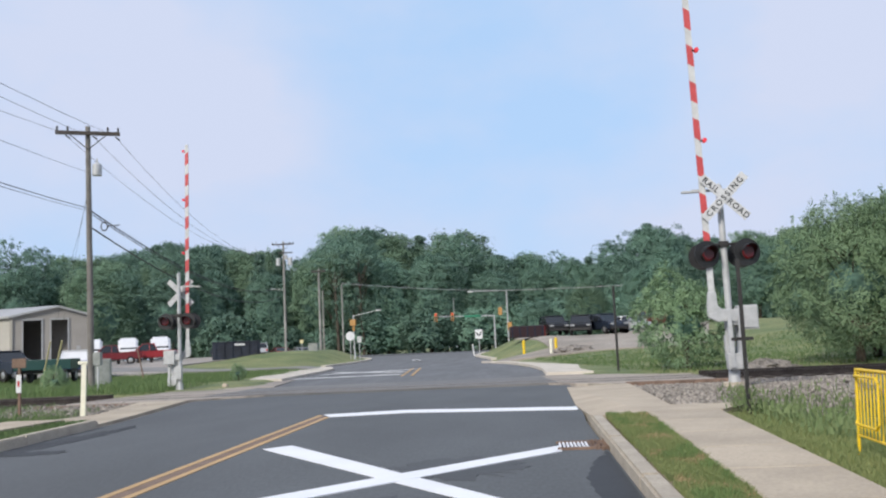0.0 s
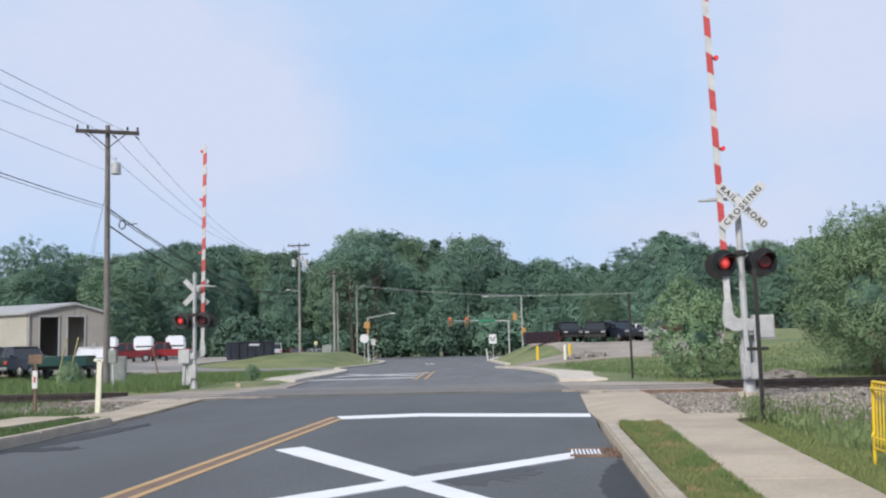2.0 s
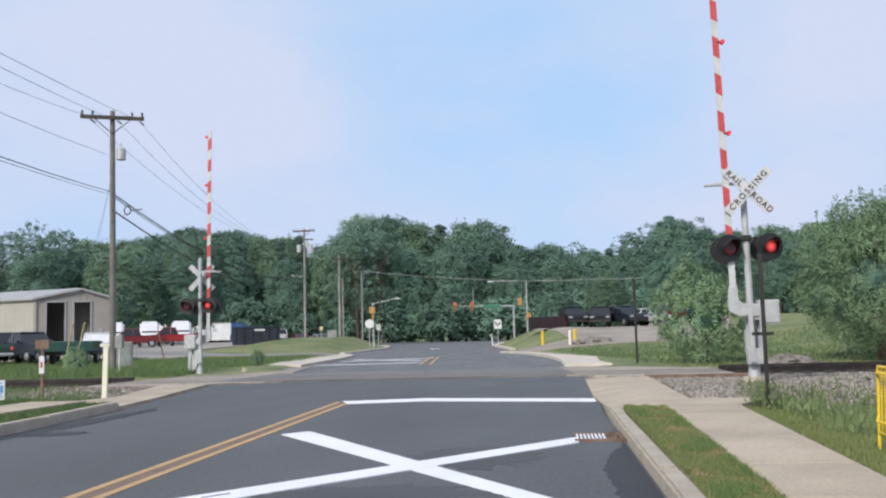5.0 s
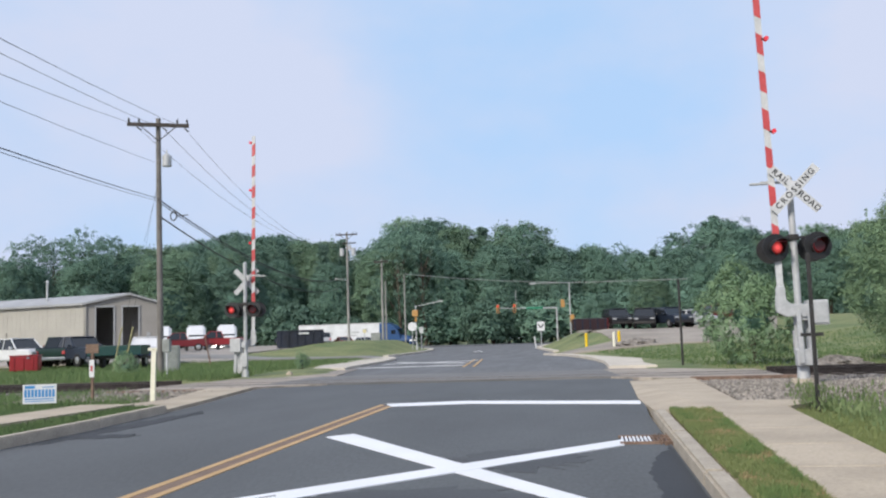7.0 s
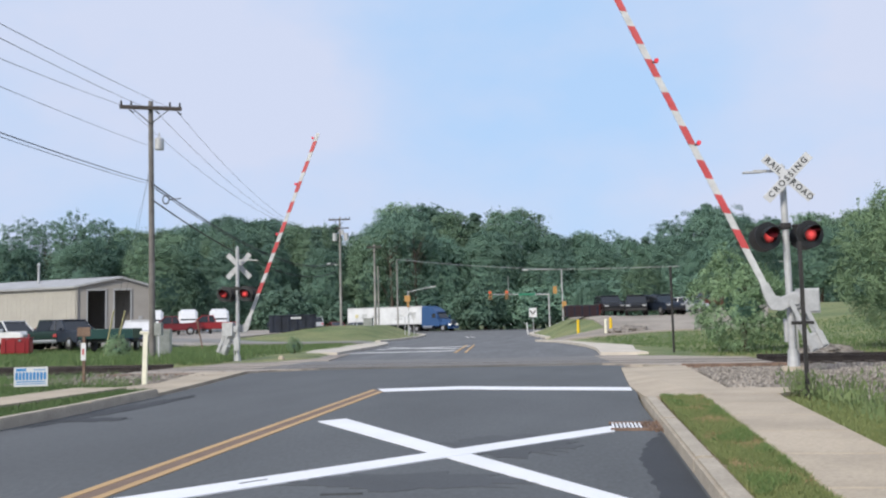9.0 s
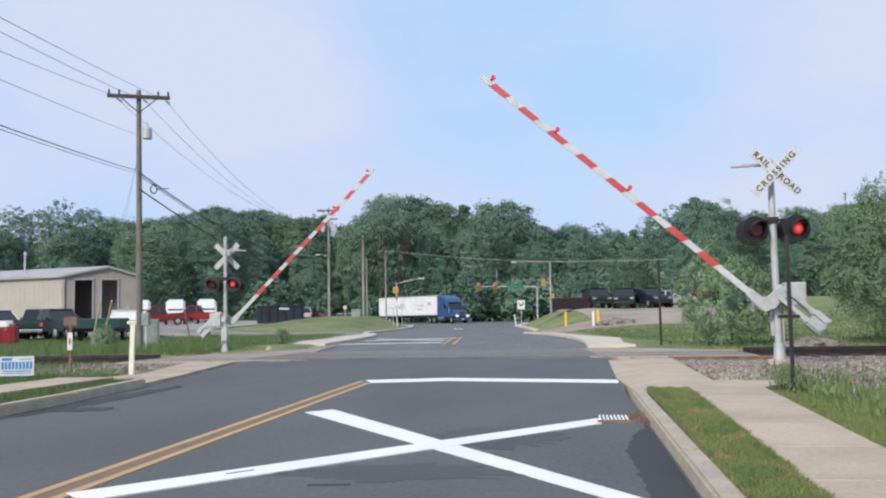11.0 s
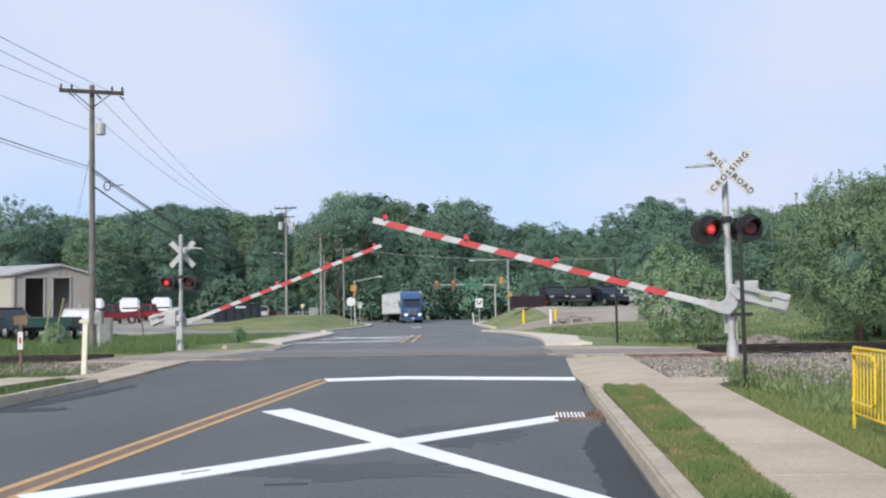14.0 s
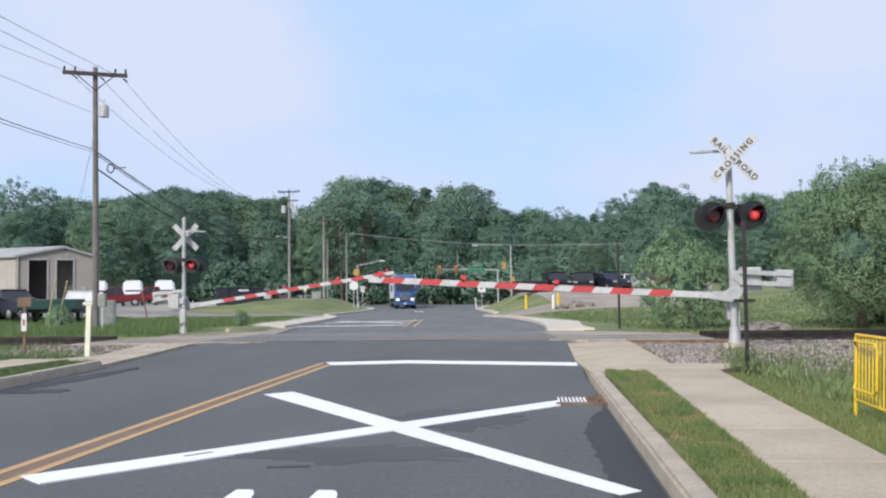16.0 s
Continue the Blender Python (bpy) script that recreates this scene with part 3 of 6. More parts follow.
def build_drain():
    grate = thing("storm_drain", pose(0.62, 10.75, 0.0), "rusty iron drain grate at the kerb", "drain")
    part("frame", box(B(), (0, 0, -0.03), (0.62, 0.66, 0.07)), M_DARK, grate)
    for i in range(14):
        part("bar", box(B(), (-0.28 + i * 0.043, 0.02, 0.012), (0.02, 0.52, 0.025), bevel=0.004), M_WHITE_LINE if i < 8 else M_RUST, grate)
    for y in (-0.32, 0.32):
        part("edge", box(B(), (0, y, 0.014), (0.64, 0.04, 0.03)), M_RUST, grate)


# ---- railway ----
def build_railway():
    skew = pose(-4, 27.2, 0.04, 0, 0, -2.0)
    bed = B()
    profile(bed, [(-3.2, -0.16), (-1.9, -0.065), (1.9, -0.065), (3.4, -0.16), (3.4, -0.4), (-3.2, -0.4)], -110, 110)
    ob = part("railway_bed", bed, M_BALLAST, m=skew)
    tagged(ob, "grey crushed stone bed under the rails", "railway", kind="structure")
    track = thing("railway_track", skew, "dark steel railway track on wooden ties", "railway", kind="structure")
    for y in (-0.75, 0.75):
        for x0, x1 in ((-110, -9.1), (9.0, 110)):
            bm = B()
            box(bm, ((x0 + x1) / 2, y, 0.11), (x1 - x0, 0.075, 0.05), bevel=0.01)
            box(bm, ((x0 + x1) / 2, y, 0.03), (x1 - x0, 0.03, 0.14))
            box(bm, ((x0 + x1) / 2, y, -0.055), (x1 - x0, 0.14, 0.03))
            part("rail", bm, M_RAIL, track)
        part("rail", box(B(), (-0.05, y, -0.025), (18.1, 0.07, 0.10)), M_WORNRAIL, track)
    tie = mesh_of("tie", box(B(), (0, 0, -0.08), (0.23, 2.6, 0.12), bevel=0.015), M_TIE)
    for side in (-1, 1):
        for i in range(50):
            x = -9.4 - i * 0.55 if side < 0 else 10.0 + i * 0.55
            shared("tie", tie, track, pose(x, random.uniform(-0.06, 0.06), 0, 0, 0, random.uniform(-1.5, 1.5)))
    strip("ballast_shoulder", [(y, 2.30 + (y - 15.2) * 0.04, 5.2 + (y - 15.2) * 0.95) for y in span(15.25, 25.4, 0.6)], 0.055, M_BALLAST, "crushed stone shoulder beside the track", "ballast", 0.2, land, 14)
    # timber header boards at the ends of the crossing surface
    for x, length in ((-8.2, 2.8), (8.0, 2.7)):
        t = thing("crossing_timber", skew @ pose(x, -2.75 if x < 0 else -2.62, -0.02 if x > 0 else -0.06, 0, 0, 0 if x < 0 else -3), "weathered brown timber at the crossing edge", "timber", "crossing timbers")
        part("beam", box(B(), (0, 0, -0.02), (length, 0.3, 0.16), bevel=0.02), M_RUST, t)
    # loose ballast stones
    rng = random.Random(7)
    shapes = []
    for k in range(5):
        bm = B()
        bmesh.ops.create_icosphere(bm, subdivisions=1, radius=0.5)
        for v in bm.verts:
            v.co *= rng.uniform(0.7, 1.2)
        shapes.append(([tuple(v.co) for v in bm.verts], [tuple(v.index for v in f.verts) for f in bm.faces]))
        bm.free()
    def heap(name, places, size):
        verts, faces = [], []
        for x, y, z in places:
            vs, fs = shapes[rng.randrange(5)]
            s = size * rng.uniform(0.5, 1.3)
            m = pose(x, y, z, rng.uniform(0, 360), rng.uniform(0, 360), rng.uniform(0, 360)) @ Matrix.Diagonal((s, s * rng.uniform(0.7, 1), s * rng.uniform(0.5, 0.9), 1))
            base = len(verts)
            verts += [tuple(m @ Vector(v)) for v in vs]
            faces += [tuple(i + base for i in f) for f in fs]
        me = bpy.data.meshes.new(name)
        me.from_pydata(verts, [], faces)
        me.materials.append(M_STONE_VARIED)
        tagged(new(name, me), "loose grey and tan crushed ballast stones", "ballast", kind="stuff")
    places = []
    for _ in range(15000):
        y = rng.uniform(15.3, 25.2)
        x = rng.uniform(2.35, 11) if rng.random() < 0.45 else rng.uniform(2.35, 6.2)
        if x < 2.35 + (y - 15) * 0.035 or x > 5.0 + (y - 15.2) * 0.95:
            continue
        places.append((x, y, land(x, y) + 0.07 + rng.uniform(-0.02, 0.02)))
    heap("ballast_stones", places, 0.075)
    heap("ballast_stones", [(-9.7 - 4.5 * rng.random() ** 1.3, rng.uniform(20.3, 26.0), 0.0 + rng.uniform(-0.03, 0.02)) for _ in range(2600)], 0.10)


def island_material():
    m = material("ballast_stones", (0.29, 0.262, 0.232), 0.9, vary=0.15, scale=3, fine=40, bump=0.3)
    nt = m.node_tree
    geo = nt.nodes.new("ShaderNodeNewGeometry")
    hs = next(n for n in nt.nodes if n.bl_idname == "ShaderNodeHueSaturation")
    mr = nt.nodes.new("ShaderNodeMapRange")
    mr.inputs["To Min"].default_value, mr.inputs["To Max"].default_value = 0.45, 1.35
    nt.links.new(geo.outputs["Random Per Island"], mr.inputs["Value"])
    nt.links.new(mr.outputs["Result"], hs.inputs["Value"])
    return m


M_STONE_VARIED = island_material()


# ---- crossing signals ----
def lettering(parent, text, size, m, mat=None, bold=0.0, spacing=1.12):
    cu = bpy.data.curves.new("lettering", "FONT")
    cu.body, cu.size, cu.extrude, cu.align_x, cu.align_y, cu.space_character, cu.offset = text, size, 0.002, "CENTER", "CENTER", spacing, bold
    tmp = new("lettering_curve", cu)
    bpy.context.view_layer.update()
    me = bpy.data.meshes.new_from_object(tmp.evaluated_get(bpy.context.evaluated_depsgraph_get()))
    bpy.data.objects.remove(tmp)
    me.name = "lettering"
    me.materials.clear()
    me.materials.append(mat or M_LETTER)
    return shared("lettering", me, parent, m)


ADDED_FLAPS = []   # each lamp's added cover flap, and whether it belongs to the lamps of the second beat


def flasher(parent, x, z, side, tilt):
    """Round black backing with a hooded red lamp; side -1 faces the near road."""
    f = new("flasher")
    f.parent = parent
    f.matrix_basis = pose(x, side * 0.30, z, 0, 0, tilt + (0 if side < 0 else 180))
    bm = tube(B(), (0, 0.0, 0), (0, 0.025, 0), 0.295, n=32)
    part("backing", bm, M_BLACK, f, "round black target plate", smooth=True)
    part("housing", tube(B(), (0, 0.025, 0), (0, 0.12, 0), 0.17, 0.10, 20), M_BLACK, f, smooth=True)
    lens = B()
    bmesh.ops.create_uvsphere(lens, u_segments=24, v_segments=10, radius=0.15, matrix=Matrix.Translation((0, -0.012, 0)) @ Matrix.Diagonal((1, 0.28, 1, 1)))
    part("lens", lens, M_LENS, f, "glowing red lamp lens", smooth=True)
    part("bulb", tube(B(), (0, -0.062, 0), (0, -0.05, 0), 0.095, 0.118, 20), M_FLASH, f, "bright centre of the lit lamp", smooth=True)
    # added flap, no part of a real flasher: hides the ever-lit bulb
    flap = part("shutter", tube(B(), (0, -0.006, -0.12), (0, 0.006, -0.12), 0.118, n=24), M_ADDED_FLAP, f, "added dark red flap that covers the bulb between flashes", m=pose(0, -0.075, 0.12), smooth=False)
    ADDED_FLAPS.append((flap, (x > 0) != (abs(parent.matrix_basis.to_euler().z) > 1)))
    hood = B()
    n = 22
    ring = []
    for i in range(n + 1):
        a = radians(-55 + 290 * i / n)
        depth = 0.10 + 0.20 * max(0.0, math.sin(a)) ** 0.7 if math.sin(a) > 0 else 0.10
        c, s = math.cos(a) * 0.172, math.sin(a) * 0.172
        ring.append([hood.verts.new((c * k, y, s * k)) for k, y in ((1, 0), (1, -depth), (0.95, -depth), (0.95, 0))])
    for p, q in zip(ring, ring[1:]):
        for i in range(4):
            hood.faces.new((p[i], p[(i + 1) % 4], q[(i + 1) % 4], q[i]))
    bmesh.ops.recalc_face_normals(hood, faces=hood.faces[:])
    part("hood", hood, M_BLACK, f, smooth=True)


def build_signal(m, arm_length, offset, label, lettered, weight=0.0, top=4.40, buck=4.06, lamps=2.84, pivot=1.52):
    s = thing("crossing_signal", m, label, "crossing signal", "railway crossing signals")
    part("foundation", tube(B(), (0, 0, -0.25), (0, 0, 0.10), 0.30, 0.24, 20), M_KERB, s, "round concrete footing")
    mast = B()
    tube(mast, (0, 0, 0.05), (0, 0, top - 0.06), 0.075, 0.068, 20)
    tube(mast, (0, 0, top - 0.06), (0, 0, top), 0.068, 0.02, 20)
    tube(mast, (0, 0, 0.08), (0, 0, 0.45), 0.13, 0.10, 16)
    part("mast", mast, M_ALU, s, smooth=True)
    # crossbuck
    for ang, words in ((-45, (("RAIL", -0.385), ("ROAD", 0.385))), (45, (("CROSSING", 0.0),))):
        y = -0.29 if ang > 0 else -0.27
        bl = part("crossbuck_blade", box(B(), (0, 0, 0), (1.30, 0.012, 0.20), bevel=0.004), M_SIGNWHITE if lettered else M_ALU, s, "white crossbuck blade" if lettered else "bare grey back of a crossbuck blade", m=pose(0.05, y, buck, 0, -ang, 0))
        if lettered:
            for w, x in words:
                lettering(bl, w, 0.175, pose(x, -0.0085, -0.002, 90, 0, 0), None, 0.004, 1.22 if x else 1.42)
    part("bracket", box(box(B(), (0.04, -0.16, buck), (0.10, 0.22, 0.09)), (-0.36, 0.02, buck + 0.19), (0.75, 0.04, 0.06), pose(0, 0, 0, 0, 2, 0)), M_ALU, s)
    part("extension_plate", box(B(), (-0.62, -0.05, buck + 0.18), (0.40, 0.12, 0.04), bevel=0.006), M_ALU, s)
    # lamp cross-arm
    arm = tube(B(), (-0.52, 0, lamps + 0.22), (0.52, 0, lamps + 0.22), 0.028, n=12)
    box(arm, (0, 0, lamps + 0.22), (0.2, 0.2, 0.13), bevel=0.01)
    for x in (-0.42, 0.42):
        tube(arm, (x, 0, lamps + 0.22), (x, 0, lamps), 0.03, n=10)
        tube(arm, (x, -0.28, lamps), (x, 0.28, lamps), 0.04, n=10)
    part("lamp_arm", arm, M_DARKPOST, s, smooth=True)
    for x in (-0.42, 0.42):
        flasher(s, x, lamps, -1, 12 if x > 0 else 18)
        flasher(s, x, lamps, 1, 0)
    # mechanism
    mech = box(B(), (0.36, 0.0, pivot - 0.06), (0.42, 0.34, 0.52), bevel=0.02)
    box(mech, (0.36, -0.18, pivot - 0.06), (0.36, 0.03, 0.44), bevel=0.008)
    box(mech, (0.08, 0.0, pivot - 0.06), (0.24, 0.22, 0.22), bevel=0.015)
    part("mechanism_box", mech, M_ALU, s, "grey gate mechanism housing")
    part("conduit", tube(B(), (0.12, 0.06, 0.1), (0.12, 0.06, 1.3), 0.025, n=8), M_ALU, s)
    jb = box(B(), (-0.02, 0.12, 0.85), (0.2, 0.14, 0.5), bevel=0.015)
    part("junction_box", jb, M_ALU, s)
    # gate arm, pivoting at the mechanism
    g = new("gate_arm")
    g.parent = s
    g.matrix_basis = pose(0.05, -0.2, pivot)
    tagged(g, "red and white striped barrier arm")
    o = offset
    pts = [(0.13, 0.12), (0.13, -o + 0.08), (0.03, -o - 0.11), (-0.10, -o - 0.13), (-0.26, -o - 0.12), (-0.52, -o - 0.085), (-0.52, -o + 0.085), (-0.22, -o + 0.10), (-0.14, -o + 0.18), (-0.12, 0.12)]
    bm = B()
    a = [bm.verts.new((x, -0.04, z)) for x, z in pts]
    b = [bm.verts.new((x, 0.04, z)) for x, z in pts]
    bm.faces.new(a), bm.faces.new(b[::-1])
    for i in range(len(pts)):
        j = (i + 1) % len(pts)
        bm.faces.new((a[i], b[i], b[j], a[j]))
    bmesh.ops.recalc_face_normals(bm, faces=bm.faces[:])
    bmesh.ops.bevel(bm, geom=bm.edges[:], offset=0.012, segments=1, affect="EDGES")
    part("arm_bracket", bm, M_ALU, g, "grey cast bracket of the arm")
    part("crank", box(B(), (0.10, 0.03, weight / 2), (0.24, 0.10, abs(weight) + 0.16), bevel=0.02), M_ALU, g)
    part("hub", tube(B(), (0.02, -0.07, 0), (0.02, 0.2, 0), 0.12, n=20), M_ALU, g, smooth=True)
    h0, h1 = 0.075, 0.055

    def slab(x0, x1, k, thick, slant):
        bm = B()
        va = []
        for y in (-thick, thick):
            va.append([bm.verts.new(c) for c in ((-x0 - slant, y, -o - k), (-x1 - slant, y, -o - k), (-x1 + slant, y, -o + k), (-x0 + slant, y, -o + k))])
        bm.faces.new(va[0]), bm.faces.new(va[1][::-1])
        for i in range(4):
            bm.faces.new((va[0][i], va[1][i], va[1][(i + 1) % 4], va[0][(i + 1) % 4]))
        bmesh.ops.recalc_face_normals(bm, faces=bm.faces[:])
        return bm
    L = arm_length
    part("arm_bar", slab(0.4, L, 0.066, 0.016, 0.0), M_ARMWHITE, g, "white fibreglass arm")
    x = L - 0.33
    while x - 0.45 > 1.2:
        part("stripe", slab(x - 0.45, x, 0.0675, 0.019, 0.045), M_RED, g, "red reflective stripe")
        x -= 0.83
    for d in (0.25, L * 0.265, L * 0.52):
        lamp = new("arm_lamp")
        lamp.parent = g
        lamp.matrix_basis = pose(-L + d, -0.02, -o + 0.13)
        part("lamp_base", box(tube(B(), (0, 0, -0.02), (0, 0, -0.09), 0.02, n=8), (0, 0, 0), (0.06, 0.05, 0.10), bevel=0.008), M_DARKPOST, lamp)
        part("lamp_lens", tube(B(), (0, -0.06, 0.005), (0, 0.06, 0.005), 0.048, n=18), M_LENS_SMALL, lamp, "small red arm lamp", smooth=True)
    cw = B()
    for y in (-0.1, 0.22):
        box(cw, (0.56, y, 0.10 + weight), (1.08, 0.025, 0.09))
        box(cw, (0.56, y, -0.12 + weight), (1.08, 0.025, 0.09))
    part("counterweight_arm", cw, M_ALU, g)
    part("counterweight", box(B(), (0.98, 0.06, -0.01 + weight), (0.34, 0.26, 0.40), bevel=0.02), M_ALU, g, "grey counterweight block")
    return s, g


def build_signals():
    near = build_signal(pose(4.42, 20.24, 0.08, 0, -0.3, 0), 7.95, 0.42, "aluminium railway crossing signal with lettered crossbuck and gate", True)
    far = build_signal(pose(-12.93, 33.6, -0.15, 0, 0, 180), 8.09, 0.28, "aluminium railway crossing signal seen from behind", False, 0.25, 4.60, 3.86, 2.76, 1.48)
    return near[1], far[1]


# ---- poles and wires ----
def wire(name, a, b, sag, r=0.008, label="thin black overhead cable", mat=None):
    cu = bpy.data.curves.new(name, "CURVE")
    cu.dimensions, cu.bevel_depth, cu.bevel_resolution = "3D", r, 1
    sp = cu.splines.new("POLY")
    n = 16
    sp.points.add(n)
    a, b = Vector(a), Vector(b)
    for i in range(n + 1):
        k = i / n
        p = a.lerp(b, k) - Vector((0, 0, 4 * sag * k * (1 - k)))
        sp.points[i].co = (*p, 1)
    cu.materials.append(mat or M_CABLE)
    tagged(new(name, cu), label, "cable", "overhead cables")


def utility_pole(m, height, bar, transformer=False, thick=0.135, mat=None, label="weathered wooden utility pole with a cross-arm"):
    p = thing("utility_pole", m, label, "utility pole", "utility poles")
    part("shaft", tube(B(), (0, 0, -0.3), (0, 0, height), thick, thick * 0.7, 14), mat or M_WOODPOLE, p, smooth=True)
    if bar:
        part("cross_arm", box(B(), (0, -0.16, height - 0.3), (bar, 0.10, 0.15), bevel=0.01), M_DARKWOOD, p)
        if bar > 2.39:
            part("cross_arm", box(B(), (0.3, -0.16, height - 1.25), (1.5, 0.10, 0.12), bevel=0.01), M_DARKWOOD, p)
            for x in (-0.55, 0.75):
                part("transformer", tube(B(), (x, -0.1, height - 2.6), (x, -0.1, height - 1.8), 0.24, n=14), M_GALV, p, "grey transformer can")
        for s in (-1, 1):
            part("brace", tube(B(), (s * bar * 0.3, -0.17, height - 0.33), (0, -0.15, height - 0.95), 0.02, n=6), M_DARKPOST, p)
            for k in (0.94, 0.62):
                part("insulator", tube(tube(B(), (s * bar * k / 2, -0.16, height - 0.24), (s * bar * k / 2, -0.16, height - 0.1), 0.03, 0.045, 8), (s * bar * k / 2, -0.16, height - 0.1), (s * bar * k / 2, -0.16, height - 0.04), 0.045, 0.02, 8), M_DARKPOST, p)
    if transformer:
        t = B()
        tube(t, (0.32, -0.1, height - 1.97), (0.32, -0.1, height - 1.55), 0.185, n=18)
        tube(t, (0.32, -0.1, height - 1.55), (0.32, -0.1, height - 1.45), 0.185, 0.06, 18)
        tube(t, (0.32, -0.1, height - 1.45), (0.32, -0.1, height - 1.28), 0.025, n=8)
        part("transformer", t, M_GALV, p, "grey transformer can", smooth=True)
    return p


def build_poles():
    first = utility_pole(pose(-16.65, 34.15, land(-16.65, 34.15), 0, -0.5, 26), 10.42, 2.38, True)
    c, s = math.cos(radians(26)), math.sin(radians(26))
    near, far = [], []
    for k in (0.72, -0.3, -1.08):
        near.append((-16.75 + k * c, 34.1 + k * s - 0.1, 10.27))
    # spans towards the viewer's left and on to the far pole
    for i, q in enumerate(near):
        wire("overhead_cable", q, (-9.75 - 0.19 * i, 12.2, (6.62, 6.48, 6.12)[i]), 0.05, 0.007)
    for i, k in enumerate((-0.75, 0.25, 1.1)):
        q = (-16.75 + k * c, 34.1 + k * s - 0.1, 10.08)
        wire("overhead_cable", q, (-26.3 + i * 0.6, 96.6, 12.3), 1.9 + 0.2 * i)
        e = Vector((-26.3 + i * 0.6, 96.6, 11.2)) - Vector(q)
        e.normalize()
        e = Vector(q) + e * 0.5
        wire("strain_insulator", q, tuple(e), 0.0, 0.028, "dark strain insulator at the cross-arm")
    wire("overhead_cable", (-16.6, 34.0, 8.6), (-9.95, 12.2, 5.62), 0.05, 0.006)
    for dz, r in ((0.0, 0.028), (-0.11, 0.018)):
        wire("overhead_cable", (-16.65, 34.0, 7.2 + dz), (-9.87, 12.2, 4.79 + dz * 0.7), 0.06, r * 0.45, "thick black telephone cable")
        wire("overhead_cable", (-16.65, 34.0, 7.15 + dz), (-25.9, 96.6, 8.4 + dz), 1.5, r, "thick black telephone cable")
    wire("overhead_cable", (-16.65, 34.0, 6.5), (-25.9, 96.6, 7.4), 1.6, 0.03, "thick black telephone cable")
    bm = B()
    n = 18
    for i in range(n):
        a, b = math.tau * i / n, math.tau * (i + 1) / n
        tube(bm, (0, 0.13 * math.cos(a), 0.17 * math.sin(a)), (0, 0.13 * math.cos(b), 0.17 * math.sin(b)), 0.025, n=6)
    tube(bm, (0, -0.13, 0), (0, -0.62, 0.02), 0.02, n=6)
    part("cable_coil", bm, M_CABLE, first, "coil of spare black cable", m=pose(0.55, -0.15, 6.42, 0, 0, 65))
    # guy wires with yellow guards
    for x in (-0.12, 0.14):
        wire("guy_wire", (-16.75, 34.2, 8.0 + x), (-21.6 + 2 * x, 39.9, 0.3), 0.0, 0.005, "steel guy wire of the pole")
        g = thing("guy_guard", pose(-21.6 + 2 * x, 39.9, 0.1), "yellow plastic guy wire guard", "guy guard", "guy guards")
        d = Vector((-16.75, 34.2, 8.0)) - Vector((-21.6, 39.9, 0))
        part("sleeve", tube(B(), (0, 0, 0), tuple(d.normalized() * 2.9), 0.03, n=10), M_POSTYELLOW, g)
    # far poles
    for x, y, h, bar, tr in ((-25.5, 96.7, 12.5, 2.4, True), (-21.9, 97.6, 9.4, 1.6, False), (-21.75, 98.6, 7.1, 0, False), (-19.6, 98.5, 8.0, 0, False)):
        utility_pole(pose(x, y, land(x, y)), h - 0.6, bar, tr, 0.14 if bar else 0.09, M_PALEWOOD, "slender utility pole by the grass island")
    lamp = thing("street_lamp", pose(-25.45, 96.4, land(-25.5, 96.7)), "small pole-mounted street lamp", "street lamp")
    part("bracket", tube(B(), (-0.1, 0, 6.6), (-1.1, 0, 6.8), 0.03, n=8), M_GALV, lamp)
    part("head", box(B(), (-1.2, 0, 6.78), (0.4, 0.2, 0.12), bevel=0.03), M_WHITE, lamp)
    lean = thing("post", pose(-22.4, 52.5, land(-22.4, 52.5), 0, -12, 0), "leaning weathered wooden post on the bank", "post")
    part("shaft", tube(B(), (0, 0, -0.2), (0, 0, 1.9), 0.05, 0.04, 8), M_RUST, lean)
    # thin posts by the track
    for x, y, h in ((3.35, 34.2, 3.1),):
        p = thing("post", pose(x, y, land(x, y)), "thin dark steel post beside the track", "post")
        part("shaft", tube(B(), (0, 0, -0.2), (0, 0, h), 0.045, n=10), M_DARKPOST, p)
    p = thing("post", pose(3.22, 13.95, 0.0), "slim dark steel sign post before the signal", "post")
    part("shaft", box(B(), (0, 0, 1.05), (0.055, 0.05, 2.5), bevel=0.006), M_DARKPOST, p)
    part("plate", box(B(), (-0.01, 0.03, 1.12), (0.32, 0.01, 0.05)), M_DARKPOST, p)


M_POSTYELLOW = material("faded_yellow_plastic", (0.62, 0.56, 0.32), 0.6, vary=0.06, bump=0)


